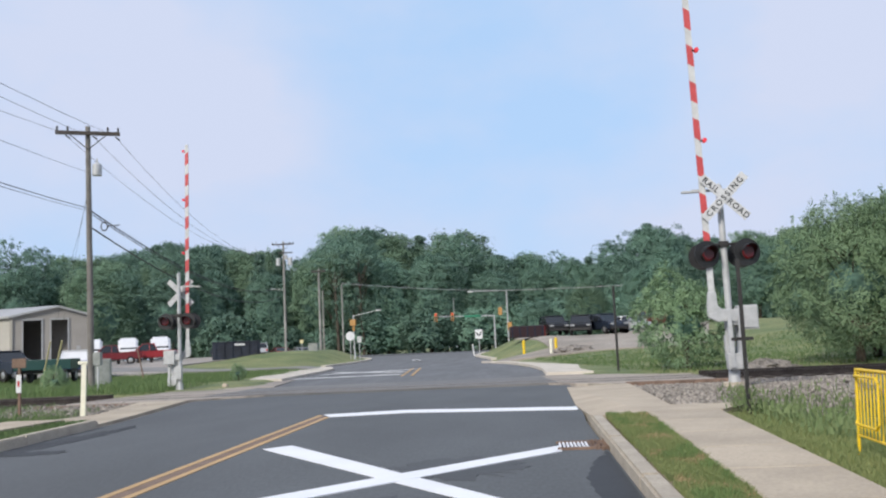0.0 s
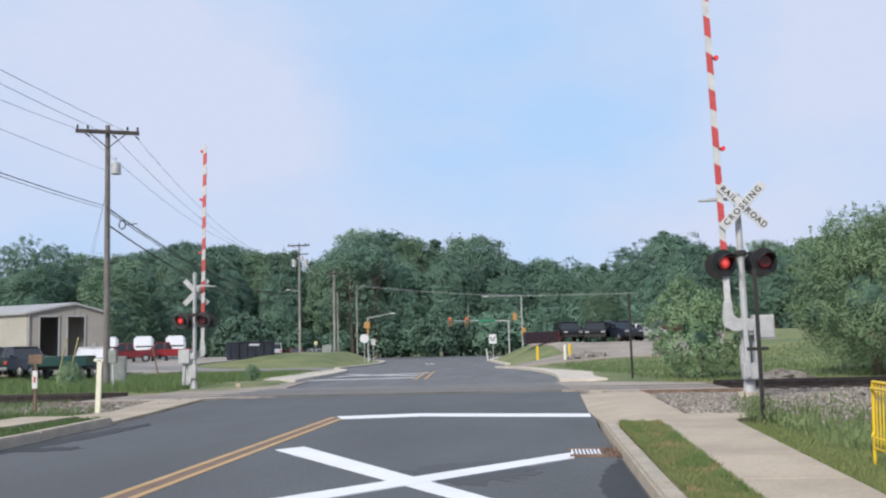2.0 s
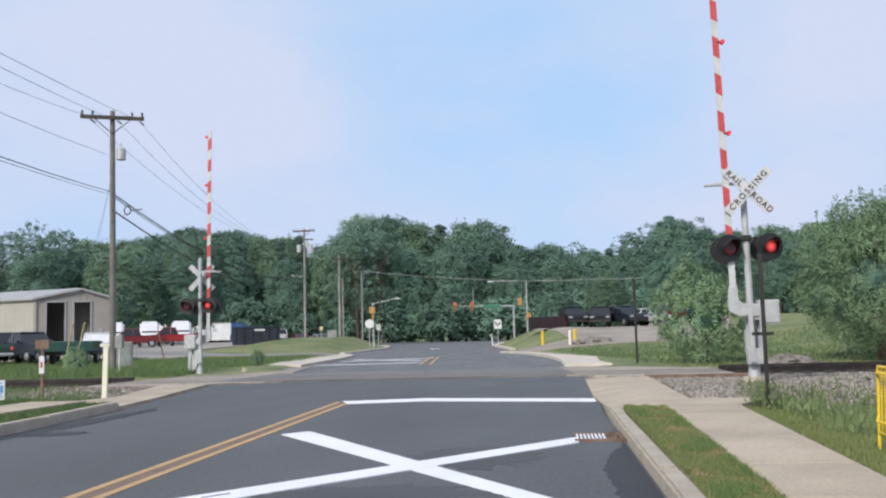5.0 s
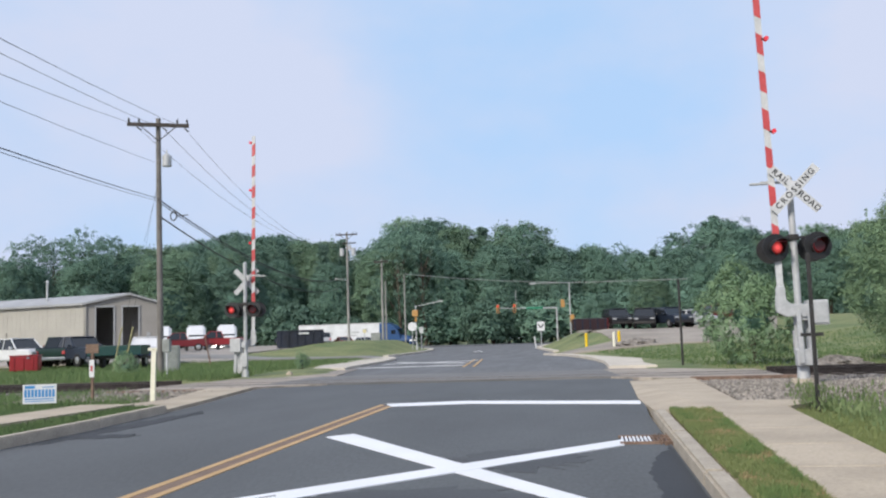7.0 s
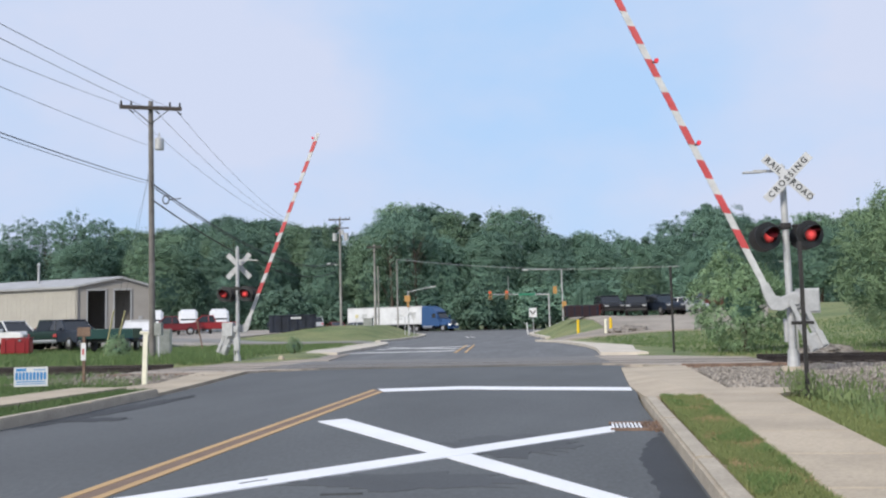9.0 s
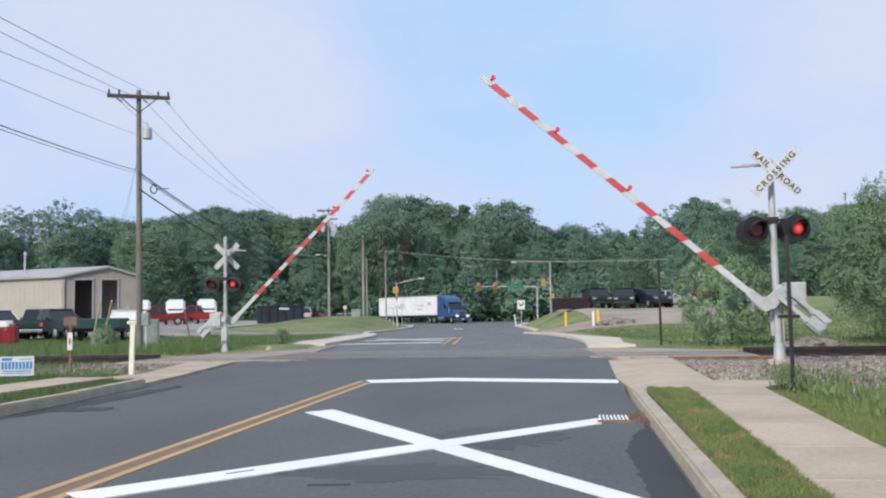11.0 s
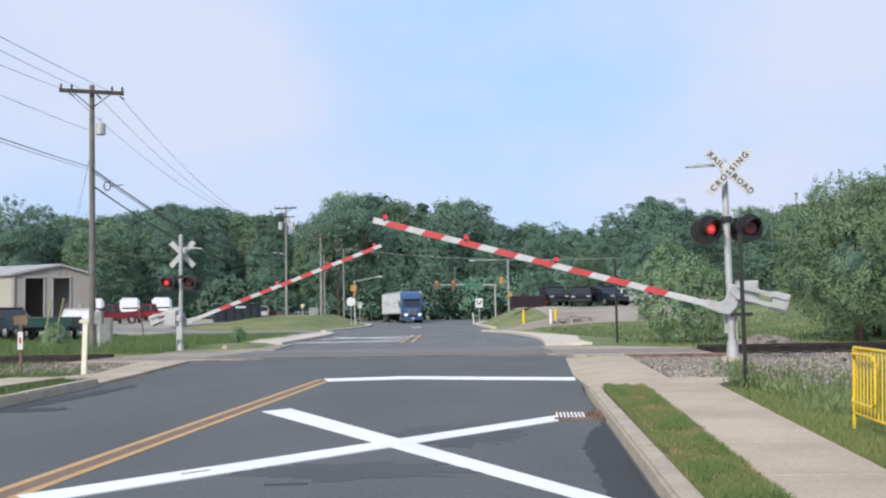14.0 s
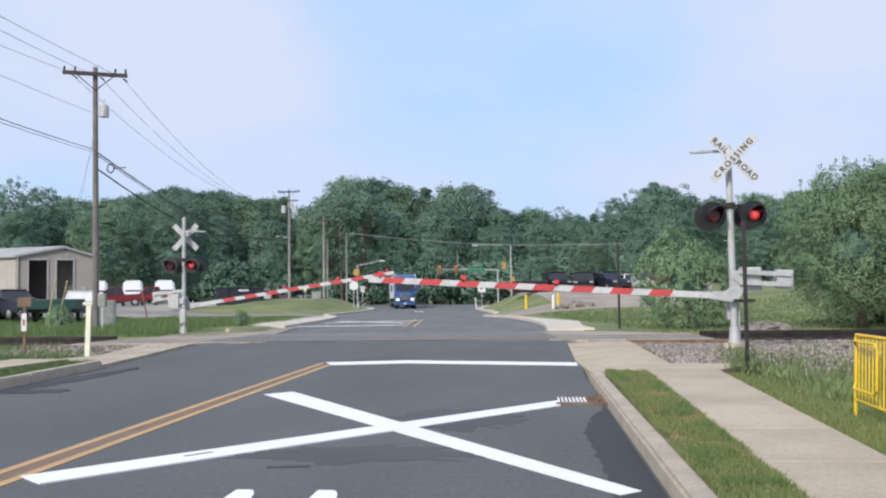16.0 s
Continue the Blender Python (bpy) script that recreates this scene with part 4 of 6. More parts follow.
# ---- roadside furniture ----
def build_roadside():
    d = thing("marker_post", pose(-10.0, 20.1, -0.05, 0, 1.6, 0), "cream plastic marker post at the crossing", "marker post")
    part("blade", box(B(), (0, 0, 0.62), (0.12, 0.05, 1.3), bevel=0.015), M_POSTWHITE, d)
    part("cap", box(B(), (-0.03, 0, 1.26), (0.22, 0.05, 0.07), bevel=0.01), M_POSTWHITE, d)
    s = thing("sign_post", pose(-11.9, 20.8, -0.05), "rusty brown sign post with a small white tag", "sign post")
    part("shaft", box(B(), (0, 0, 0.6), (0.06, 0.05, 1.35)), M_RUST, s)
    tag = part("tag", box(B(), (0, -0.035, 0.84), (0.13, 0.012, 0.42), bevel=0.004), M_WHITE, s, "white tag with a red mark")
    part("mark", box(B(), (0, -0.045, 0.84), (0.05, 0.006, 0.14)), M_RED, tag)
    part("head", box(B(), (0, -0.02, 1.32), (0.34, 0.03, 0.22), bevel=0.006), M_RUST, s)
    y = thing("yard_sign", pose(-11.66, 18.25, 0.0, 0, 0, 14), "blue and white yard sign on wire legs", "yard sign")
    panel = part("panel", box(B(), (0, 0, 0.33), (0.70, 0.012, 0.41), bevel=0.003), M_WHITE, y, "white panel with blue bars")
    for x in (-0.26, 0.26):
        part("leg", tube(B(), (x, 0.01, -0.1), (x, 0.01, 0.3), 0.006, n=6), M_DARKPOST, y)
    bars = [(-0.2, 0.48, 0.21, 0.06)] + [(-0.29 + i * 0.0725, 0.345, 0.05, 0.16) for i in range(9)] + [(0.0, 0.225, 0.60, 0.022), (0.18, 0.475, 0.25, 0.02), (0, 0.18, 0.62, 0.016)]
    for x, z, w, h in bars:
        part("bar", box(B(), (x, -0.009, z), (w, 0.004, h)), M_SIGNBLUE, panel)
    # yellow railing
    r = thing("railing", pose(3.17, 9.35, 0.0, 0, 2.5, -4), "yellow painted steel guard railing", "railing")
    L = 4.95
    for x in (0.0, L / 3, L * 2 / 3, L):
        part("post", tube(B(), (0.0, -x, -0.02), (0.0, -x, 0.80), 0.016, n=12), M_YELLOW, r, smooth=True)
    for z in (0.80, 0.17):
        part("rail", tube(B(), (0, 0, z), (0, -L, z), 0.016 if z > 0.5 else 0.012, n=12), M_YELLOW, r, smooth=True)
    for i in range(1, 45):
        part("bar", tube(B(), (0, -i * 0.11, 0.17), (0, -i * 0.11, 0.80), 0.008, n=8), M_YELLOW, r)
    # rounded hand loop fixed on the road side
    loop = [(-0.03, -0.12, 0.70), (-0.06, -0.16, 0.745), (-0.06, -0.80, 0.745), (-0.06, -0.88, 0.70), (-0.06, -0.88, 0.34), (-0.06, -0.80, 0.29), (-0.06, -0.16, 0.29), (-0.03, -0.12, 0.34), (-0.03, -0.12, 0.70)]
    hoop = B()
    for p, q in zip(loop, loop[1:]):
        tube(hoop, p, q, 0.013, n=8)
    part("hand_loop", hoop, M_YELLOW, r, smooth=True)
    # bollards at the yard entrance
    for x, yy, col in ((-0.1, 66, M_YELLOW), (2.05, 62, M_YELLOW), (1.7, 61, M_POSTWHITE)):
        b = thing("bollard", pose(x, yy, land(x, yy)), "yellow steel bollard at the yard entrance" if col is M_YELLOW else "white plastic bollard at the yard entrance", "bollard", "yard bollards")
        bm = tube(B(), (0, 0, -0.2), (0, 0, 0.95), 0.10, n=14)
        bmesh.ops.create_uvsphere(bm, u_segments=14, v_segments=6, radius=0.10, matrix=Matrix.Translation((0, 0, 0.95)))
        part("tube", bm, col, b, smooth=True)
    for x, yy in ((-5.1, 92), (-17.3, 93)):
        b = thing("marker_post", pose(x, yy, land(x, yy), 0, -6, 0), "white flexible marker post by the kerb", "marker post")
        part("blade", tube(B(), (0, 0, 0), (0, 0, 1.25), 0.07, n=10), M_WHITE, b)
    # small things on the grass island
    c = thing("utility_cabinet", pose(-21.4, 92.0, land(-21.4, 92.0)), "low grey utility cabinet on the grass island", "cabinet")
    part("body", box(B(), (0, 0, 0.35), (0.95, 0.6, 0.75), bevel=0.04), M_CABINET, c)
    part("lid", box(B(), (0, 0, 0.74), (1.0, 0.65, 0.06), bevel=0.02), M_CABINET, c)
    b = thing("marker_post", pose(-22.6, 92.0, land(-22.6, 92.0)), "pale yellow marker post on the grass island", "marker post")
    part("shaft", tube(B(), (0, 0, -0.1), (0, 0, 0.9), 0.04, n=8), M_GALV, b)
    part("tag", box(B(), (0, -0.03, 0.95), (0.34, 0.03, 0.34), bevel=0.01), M_POSTYELLOW, b)
    # cabinets by the utility pole
    c = thing("relay_cabinet", pose(-18.9, 39.8, land(-18.9, 39.8), 0, 0, 20), "grey steel relay cabinet by the track", "cabinet")
    part("body", box(B(), (0, 0, 0.62), (0.75, 0.6, 1.24), bevel=0.03), M_CABINET, c)
    part("door", box(B(), (0, -0.31, 0.62), (0.62, 0.02, 1.06), bevel=0.006), M_CABINET, c)
    mb = thing("meter_box", pose(-16.3, 33.95, 1.35), "small grey meter box on the pole", "meter box")
    part("body", box(B(), (0, 0, 0), (0.3, 0.2, 0.5), bevel=0.02), M_CABINET, mb)
    part("pipe", tube(B(), (0, 0, -0.2), (0, 0, -1.3), 0.03, n=8), M_WHITE, mb)
    for x, yy, rad, high in ((3.3, 60.5, 1.4, 0.42), (7.9, 31.2, 1.0, 0.34)):
        h = thing("earth_heap", pose(x, yy, land(x, yy)), "low heap of grey-brown earth and rubble", "earth heap", "earth heaps")
        bm = B()
        bmesh.ops.create_icosphere(bm, subdivisions=4, radius=1.0)
        for v in bm.verts:
            k = 1 + 0.30 * noise.noise(v.co * 2.3) + 0.14 * noise.noise(v.co * 7)
            v.co = (v.co.x * rad * k, v.co.y * rad * 0.7 * k, v.co.z * high * k)
        part("mound", bm, M_BALLAST, h)
    st = thing("stone", pose(-11.4, 34.2, 0.08), "pale loose stone by the road edge", "stone")
    bm = B()
    bmesh.ops.create_icosphere(bm, subdivisions=2, radius=0.13)
    for v in bm.verts:
        v.co *= 1 + 0.3 * noise.noise(v.co * 9)
    part("rock", bm, M_CONCRETE, st)


def build_junction():
    # round sign seen from behind, small sign, left lamp and signal pole
    x, y = -16.9, 88.4
    s = thing("stop_sign", pose(x, y, land(x, y)), "pale back of an octagonal sign on a post", "road sign")
    part("post", tube(B(), (0, 0, -0.2), (0, 0, 2.6), 0.04, n=10), M_GALV, s)
    part("plate", tube(B(), (0, -0.03, 2.25), (0, -0.05, 2.25), 0.46, n=8), M_WHITE, s)
    s = thing("road_sign", pose(-16.05, 88.6, land(x, y)), "small grey rectangular road sign", "road sign")
    part("post", tube(B(), (0, 0, -0.2), (0, 0, 2.2), 0.035, n=8), M_GALV, s)
    part("plate", box(B(), (0, -0.04, 1.9), (0.42, 0.02, 0.6), bevel=0.01), M_GALV, s)
    p = thing("signal_pole", pose(-16.55, 88.5, land(x, y)), "grey signal pole with a lamp arm", "traffic signal")
    part("post", tube(B(), (0, 0, -0.2), (0, 0, 4.3), 0.07, 0.06, 12), M_GALV, p)
    part("lamp_arm", tube(B(), (0, 0, 4.2), (2.3, 0.3, 4.65), 0.035, n=8), M_GALV, p)
    part("lamp_head", box(B(), (2.45, 0.3, 4.66), (0.5, 0.2, 0.1), bevel=0.03), M_WHITE, p)
    part("signal_head", box(B(), (-0.05, 0.0, 3.55), (0.55, 0.4, 0.62), bevel=0.03), M_SIGNALY, p, "yellow signal housing")
    part("lower_head", box(B(), (0, 0.0, 2.95), (0.2, 0.2, 0.5), bevel=0.03), M_SIGNALY, p)
    # mast arm with two signal heads facing the road
    x, y = -3.5, 110
    p = thing("signal_mast", pose(x, y, land(x, y)), "grey traffic signal mast with a long arm", "traffic signal")
    top = 4.75 - land(x, y)
    part("post", tube(B(), (0, 0, -0.3), (0, 0, top), 0.11, 0.09, 12), M_GALV, p)
    part("arm", tube(B(), (0, 0, top - 0.1), (-7.1, 0, top + 0.1), 0.08, 0.04, 10), M_GALV, p)
    for dx in (-7.0, -5.0):
        h = new("signal_head")
        h.parent = p
        h.matrix_basis = pose(dx, -0.15, top)
        part("housing", box(B(), (0, 0, 0), (0.36, 0.25, 1.0), bevel=0.03), M_SIGNALY, h, "yellow signal housing")
        for i, z in enumerate((0.32, 0.0, -0.32)):
            part("lens", tube(B(), (0, -0.15, z), (0, -0.12, z), 0.13, n=14), M_BULB if i == 0 else M_BLACK, h)
    part("street_sign", box(B(), (-2.6, -0.1, top - 0.02), (2.0, 0.03, 0.24), bevel=0.005), M_SIGNGREEN, p, "green street name plate")
    part("upright", tube(B(), (-4.8, 0, top), (-4.8, 0, top + 2.2), 0.03, n=8), M_GALV, p)
    x, y = -1.9, 110
    q = thing("street_lamp", pose(x, y, land(x, y)), "tall grey street lamp with a straight arm", "street lamp")
    h = 7.65 - land(x, y)
    part("post", tube(B(), (0, 0, -0.3), (0, 0, h), 0.10, 0.07, 12), M_GALV, q)
    part("arm", tube(B(), (0, 0, h - 0.05), (-4.2, 0, h + 0.02), 0.05, 0.03, 8), M_GALV, q)
    part("lamp_head", box(B(), (-4.3, 0, h), (0.7, 0.25, 0.13), bevel=0.04), M_WHITE, q)
    part("signal_head", box(B(), (-0.85, -0.05, 5.15 - land(x, y)), (0.45, 0.3, 0.9), bevel=0.03), M_SIGNALY, q, "yellow signal housing")
    part("signal_bracket", tube(B(), (0, 0, 5.1 - land(x, y)), (-0.85, 0, 5.1 - land(x, y)), 0.03, n=8), M_GALV, q)
    part("control_box", box(B(), (0.2, 0, 2.4), (0.5, 0.4, 0.9), bevel=0.03), M_SIGNALY, q)
    wire("overhead_cable", (-19.6, 98.5, 8.6), (-1.9, 110, 7.6), 0.2, 0.03, "pale span wire across the junction", M_GALV)
    wire("overhead_cable", (-1.9, 110, 7.6), (60, 108, 9.5), 0.8, 0.03, "pale span wire across the junction", M_GALV)
    x, y = -4.45, 89.9
    k = thing("road_sign", pose(x, y, land(x, y)), "white square lane control road sign", "road sign")
    part("post", tube(B(), (0, 0, -0.2), (0, 0, 2.4), 0.04, n=8), M_GALV, k)
    pl = part("plate", box(B(), (0, -0.05, 2.05), (0.72, 0.02, 0.9), bevel=0.01), M_WHITE, k)
    for dx, ang in ((-0.14, -28), (0.14, 28)):
        part("arrow", box(B(), (0, 0, 0), (0.11, 0.008, 0.42)), M_BLACK, pl, m=pose(dx, -0.065, 2.08, 0, ang, 0))


# ---- workshop ----
def build_workshop():
    gx0, gx1 = Vector((-39.3, 67.4)), Vector((-34.25, 70.05))
    u = (gx1 - gx0).normalized()                # along the gable
    ang = math.degrees(math.atan2(u.y, u.x))
    w = (gx1 - gx0).length
    base = 0.55
    b = thing("workshop", pose(gx0.x, gx0.y, base, 0, 0, ang), "cream metal-clad workshop with two open bay doors", "building")
    H, R, L = 4.45, 5.2, 30.0
    doors = ((0.83, 2.24), (2.83, 4.13))
    dz = 4.2
    mid = w * 0.60

    def roof_z(x):
        return H + (R - H) * (x / mid if x < mid else (w - x) / (w - mid))
    edges = [0] + [v for d in doors for v in d] + [w]
    for i in range(0, len(edges), 2):
        x0, x1 = edges[i], edges[i + 1]
        bm = B()
        pts = [(x0, 0), (x1, 0), (x1, roof_z(x1))] + ([(mid, R)] if x0 < mid < x1 else []) + [(x0, roof_z(x0))]
        a = [bm.verts.new((x, 0, z)) for x, z in pts]
        c = [bm.verts.new((x, 0.2, z)) for x, z in pts]
        bm.faces.new(a), bm.faces.new(c[::-1])
        for k in range(len(pts)):
            j = (k + 1) % len(pts)
            bm.faces.new((a[k], c[k], c[j], a[j]))
        bmesh.ops.recalc_face_normals(bm, faces=bm.faces[:])
        part("gable_wall", bm, M_TAN_DIM, b)
    for x0, x1 in doors:
        bm = B()
        top = [(x0, dz), (x1, dz), (x1, roof_z(x1))] + ([(mid, R)] if x0 < mid < x1 else []) + [(x0, roof_z(x0))]
        a = [bm.verts.new((x, 0, z)) for x, z in top]
        c = [bm.verts.new((x, 0.2, z)) for x, z in top]
        bm.faces.new(a), bm.faces.new(c[::-1])
        for k in range(len(top)):
            j = (k + 1) % len(top)
            bm.faces.new((a[k], c[k], c[j], a[j]))
        bmesh.ops.recalc_face_normals(bm, faces=bm.faces[:])
        part("lintel_wall", bm, M_TAN_DIM, b)
        fr = B()
        for x in (x0, x1):
            box(fr, (x, -0.03, dz / 2), (0.12, 0.1, dz))
        box(fr, ((x0 + x1) / 2, -0.03, dz), (x1 - x0 + 0.12, 0.1, 0.14))
        part("door_frame", fr, M_ROOF, b, "pale metal door frame")
        # panel inside the bay, its lack of light put into the colour
        part("bay_interior", box(B(), ((x0 + x1) / 2, 6.0, 2.2), (x1 - x0 + 2.5, 0.1, 4.6)), M_DARK, b, "dark panel standing for the unlit depth of the workshop")
    # long wall: turned so that it shows to the road
    turn = pose(0, 0, 0, 0, 0, 90 + 47)
    lw = B()
    n = 60
    box(lw, (L / 2, -0.06, H / 2), (L, 0.1, H), turn)
    part("side_wall", lw, M_CREAM, b, "cream ribbed side wall")
    ribs = B()
    for i in range(n):
        box(ribs, (i * L / n, -0.015, H / 2), (0.06, 0.03, H - 0.05), turn)
    tagged(part("wall_ribs", ribs, M_CREAM, b), kind="stuff")
    ends = (turn @ Vector((L, 0, 0)))
    rf = B()
    far = Vector((ends.x, ends.y, 0))
    p = [Vector((-0.15, -0.25, H + 0.05)), Vector((mid, -0.25, R + 0.06)), Vector((w + 0.2, -0.25, H + 0.05))]
    rows = [[rf.verts.new(q) for q in p], [rf.verts.new(q + far) for q in p]]
    low = [[rf.verts.new(q - Vector((0, 0, 0.16))) for q in p], [rf.verts.new(q + far - Vector((0, 0, 0.16))) for q in p]]
    for i in range(2):
        rf.faces.new((rows[0][i], rows[0][i + 1], rows[1][i + 1], rows[1][i]))
        rf.faces.new((low[0][i], low[1][i], low[1][i + 1], low[0][i + 1]))
        for r in (0, 1):
            rf.faces.new((rows[r][i], rows[r][i + 1], low[r][i + 1], low[r][i]))
    for i in (0, 2):
        rf.faces.new((rows[0][i], rows[1][i], low[1][i], low[0][i]))
    bmesh.ops.recalc_face_normals(rf, faces=rf.faces[:])
    part("roof", rf, M_ROOF, b, "pale sheet metal roof")
    bw = B()
    q0, q1 = Vector((w, 0.1, 0)), Vector((w, 0.1, 0)) + far
    vs = [bw.verts.new(v) for v in (q0, q1, q1 + Vector((0, 0, H)), q0 + Vector((0, 0, H)))]
    bw.faces.new(vs)
    r = bmesh.ops.extrude_face_region(bw, geom=bw.faces[:])
    bmesh.ops.translate(bw, vec=(-0.12, 0.05, 0), verts=[g for g in r["geom"] if isinstance(g, bmesh.types.BMVert)])
    part("rear_wall", bw, M_TAN_DIM, b)
    ds = turn @ Vector((5.0, 0.02, 0))
    part("downpipe", tube(tube(B(), (0.1, -0.1, 0), (0.1, -0.1, H), 0.05, n=8), (-0.05, 0.05, 0), (-0.05, 0.05, H), 0.05, n=8), M_CREAM, b)
    part("chimney", tube(tube(B(), (ds.x + 0.6, ds.y + 1.0, H), (ds.x + 0.6, ds.y + 1.0, H + 2.0), 0.09, n=10), (ds.x + 0.6, ds.y + 1.0, H + 2.0), (ds.x + 0.6, ds.y + 1.0, H + 2.2), 0.18, 0.05, n=10), M_GALV, b, "thin flue pipe")
    dd = B()
    box(dd, (9.2, 0.02, 1.2), (1.3, 0.1, 2.4), turn)
    part("side_door", dd, M_CREAM, b, "pale side door")
    part("notice", box(B(), (4.85, -0.03, 1.9), (0.3, 0.03, 0.3)), M_ROOF, b)


# ---- vehicles ----
def wheel(parent, x, y, r, w, dual=False):
    wh = new("wheel")
    wh.parent = parent
    wh.matrix_basis = pose(x, y, r)
    t = tube(B(), (-w / 2, 0, 0), (w / 2, 0, 0), r, n=24)
    bmesh.ops.bevel(t, geom=[e for e in t.edges if abs(e.verts[0].co.x - e.verts[1].co.x) < 1e-4], offset=0.03, segments=2, affect="EDGES")
    part("tyre", t, M_TYRE, wh, smooth=True)
    s = 1 if x > 0 else -1
    part("rim", tube(B(), (s * (w / 2 - 0.02), 0, 0), (s * (w / 2 + 0.012), 0, 0), r * 0.62, r * 0.5, 16), M_RIM, wh, smooth=True)
    return wh


PAINTS = {}


def paint(name, color):
    if name not in PAINTS:
        PAINTS[name] = material("paint_" + name, color, 0.3, 0.1, vary=0.05, scale=1.5, fine=20, bump=0.0)
    return PAINTS[name]


SHAPES = {  # lower body and glasshouse outlines (y, z), front towards -y; half width; length of wheelbase
    "sedan": ([(-2.3, 0.32), (-2.32, 0.62), (-2.2, 0.78), (-1.1, 0.93), (1.35, 0.97), (2.2, 0.93), (2.32, 0.7), (2.3, 0.35)], [(-1.15, 0.92), (-0.35, 1.40), (0.75, 1.43), (1.6, 0.96)], 0.88, 1.38, 0.33),
    "suv": ([(-2.3, 0.36), (-2.35, 0.75), (-2.15, 1.0), (-1.05, 1.1), (2.2, 1.12), (2.32, 0.8), (2.3, 0.4)], [(-1.1, 1.08), (-0.45, 1.68), (1.75, 1.74), (2.15, 1.1)], 0.92, 1.4, 0.37),
    "pickup": ([(-2.8, 0.45), (-2.85, 0.85), (-2.7, 1.12), (-1.35, 1.2), (0.6, 1.2), (2.75, 1.16), (2.8, 0.6), (2.75, 0.5)], [(-1.35, 1.18), (-0.65, 1.82), (0.45, 1.86), (0.72, 1.18)], 0.98, 1.8, 0.4),
    "van": ([(-2.6, 0.4), (-2.65, 0.9), (-2.35, 1.2), (-1.9, 1.3), (2.6, 1.3), (2.65, 0.5)], [(-1.95, 1.28), (-1.3, 2.05), (2.35, 2.15), (2.6, 1.3)], 1.0, 1.6, 0.38),
}


def vehicle(kind, m, color, label, solid_rear=False, lit=False, group="parked vehicles", lower=None):
    body, glass, hw, wb, r = SHAPES[kind]
    category = {"pickup": "pickup truck", "van": "van", "suv": "car", "sedan": "car"}[kind]
    v = thing({"pickup": "pickup_truck", "van": "van"}.get(kind, "car"), m, label, category, group)
    bm = profile(B(), body, -hw, hw)
    bmesh.ops.bevel(bm, geom=bm.edges[:], offset=0.07, segments=2, affect="EDGES")
    part("body", bm, lower or color, v, smooth=True)
    # roof shell tapering inwards, with glass set into it
    bm = B()
    k = 0.80
    ya = [p[0] for p in glass]
    rows = []
    for y, z in glass:
        hw2 = hw * (0.97 if z < 1.3 and z <= glass[0][1] + 0.06 else k)
        rows.append((bm.verts.new((-hw2, y, z)), bm.verts.new((hw2, y, z))))
    for a, b in zip(rows, rows[1:]):
        bm.faces.new((a[0], a[1], b[1], b[0]))
    bm.faces.new([q[0] for q in rows][::-1])
    bm.faces.new([q[1] for q in rows])
    bm.faces.new((rows[0][0], rows[-1][0], rows[-1][1], rows[0][1]))
    bmesh.ops.recalc_face_normals(bm, faces=bm.faces[:])
    part("glasshouse", bm, color if solid_rear else M_GLASS, v, "" if solid_rear else "dark tinted windows")
    zt = (glass[1][1] + glass[2][1]) / 2
    rb = box(B(), (0, (glass[1][0] + glass[2][0]) / 2, zt + 0.01), (hw * 2 * k + 0.05, glass[2][0] - glass[1][0] + 0.12, 0.07), bevel=0.03)
    part("roof", rb, color, v, smooth=True)
    for s in (-1, 1):
        for (y0, z0), (y1, z1) in ((glass[0], glass[1]), (glass[2], glass[3])):
            part("pillar", tube(B(), (s * hw * 0.96, y0 if z0 < z1 else y0, z0) if z0 < z1 else (s * hw * k, y0, z0), (s * hw * k, y1, z1) if z0 < z1 else (s * hw * 0.96, y1, z1), 0.045, n=6), color, v)
        ym = (glass[1][0] + glass[2][0]) / 2 + 0.1
        part("pillar", tube(B(), (s * hw * 0.97, ym, glass[0][1]), (s * hw * k, ym, zt), 0.045, n=6), color, v)
    if kind == "pickup":
        part("bed", box(B(), (0, 1.72, 1.17), (hw * 1.75, 1.95, 0.05)), M_DARK, v, "dark load bed")
    for s in (-1, 1):
        part("headlight", box(B(), (s * hw * 0.72, body[1][0] + 0.03, body[1][1] + 0.06), (0.34, 0.12, 0.16), bevel=0.03), M_HEADLIGHT if lit else M_LAMPGLASS, v)
        part("tail_light", box(B(), (s * hw * 0.82, body[-2][0] - 0.0, 0.86), (0.2, 0.12, 0.22), bevel=0.03), M_RED, v)
        part("mirror", box(B(), (s * (hw + 0.1), glass[0][0] + 0.35, glass[0][1] + 0.1), (0.2, 0.12, 0.16), bevel=0.03), color, v)
    part("front_bumper", box(B(), (0, body[0][0] - 0.02, 0.48), (hw * 1.85, 0.14, 0.2), bevel=0.04), M_DARKPOST if kind != "pickup" else M_CHROME, v)
    part("rear_bumper", box(B(), (0, body[-1][0] + 0.02, 0.5), (hw * 1.85, 0.14, 0.2), bevel=0.04), M_DARKPOST if kind != "pickup" else M_CHROME, v)
    for s in (-1, 1):
        for y in (-wb, wb * 0.96):
            wheel(v, s * (hw - 0.1), y, r, 0.24)
    return v


def on_land(x, y, turn, dz=0.10):
    return pose(x, y, land(x, y) + dz, 0, 0, turn)


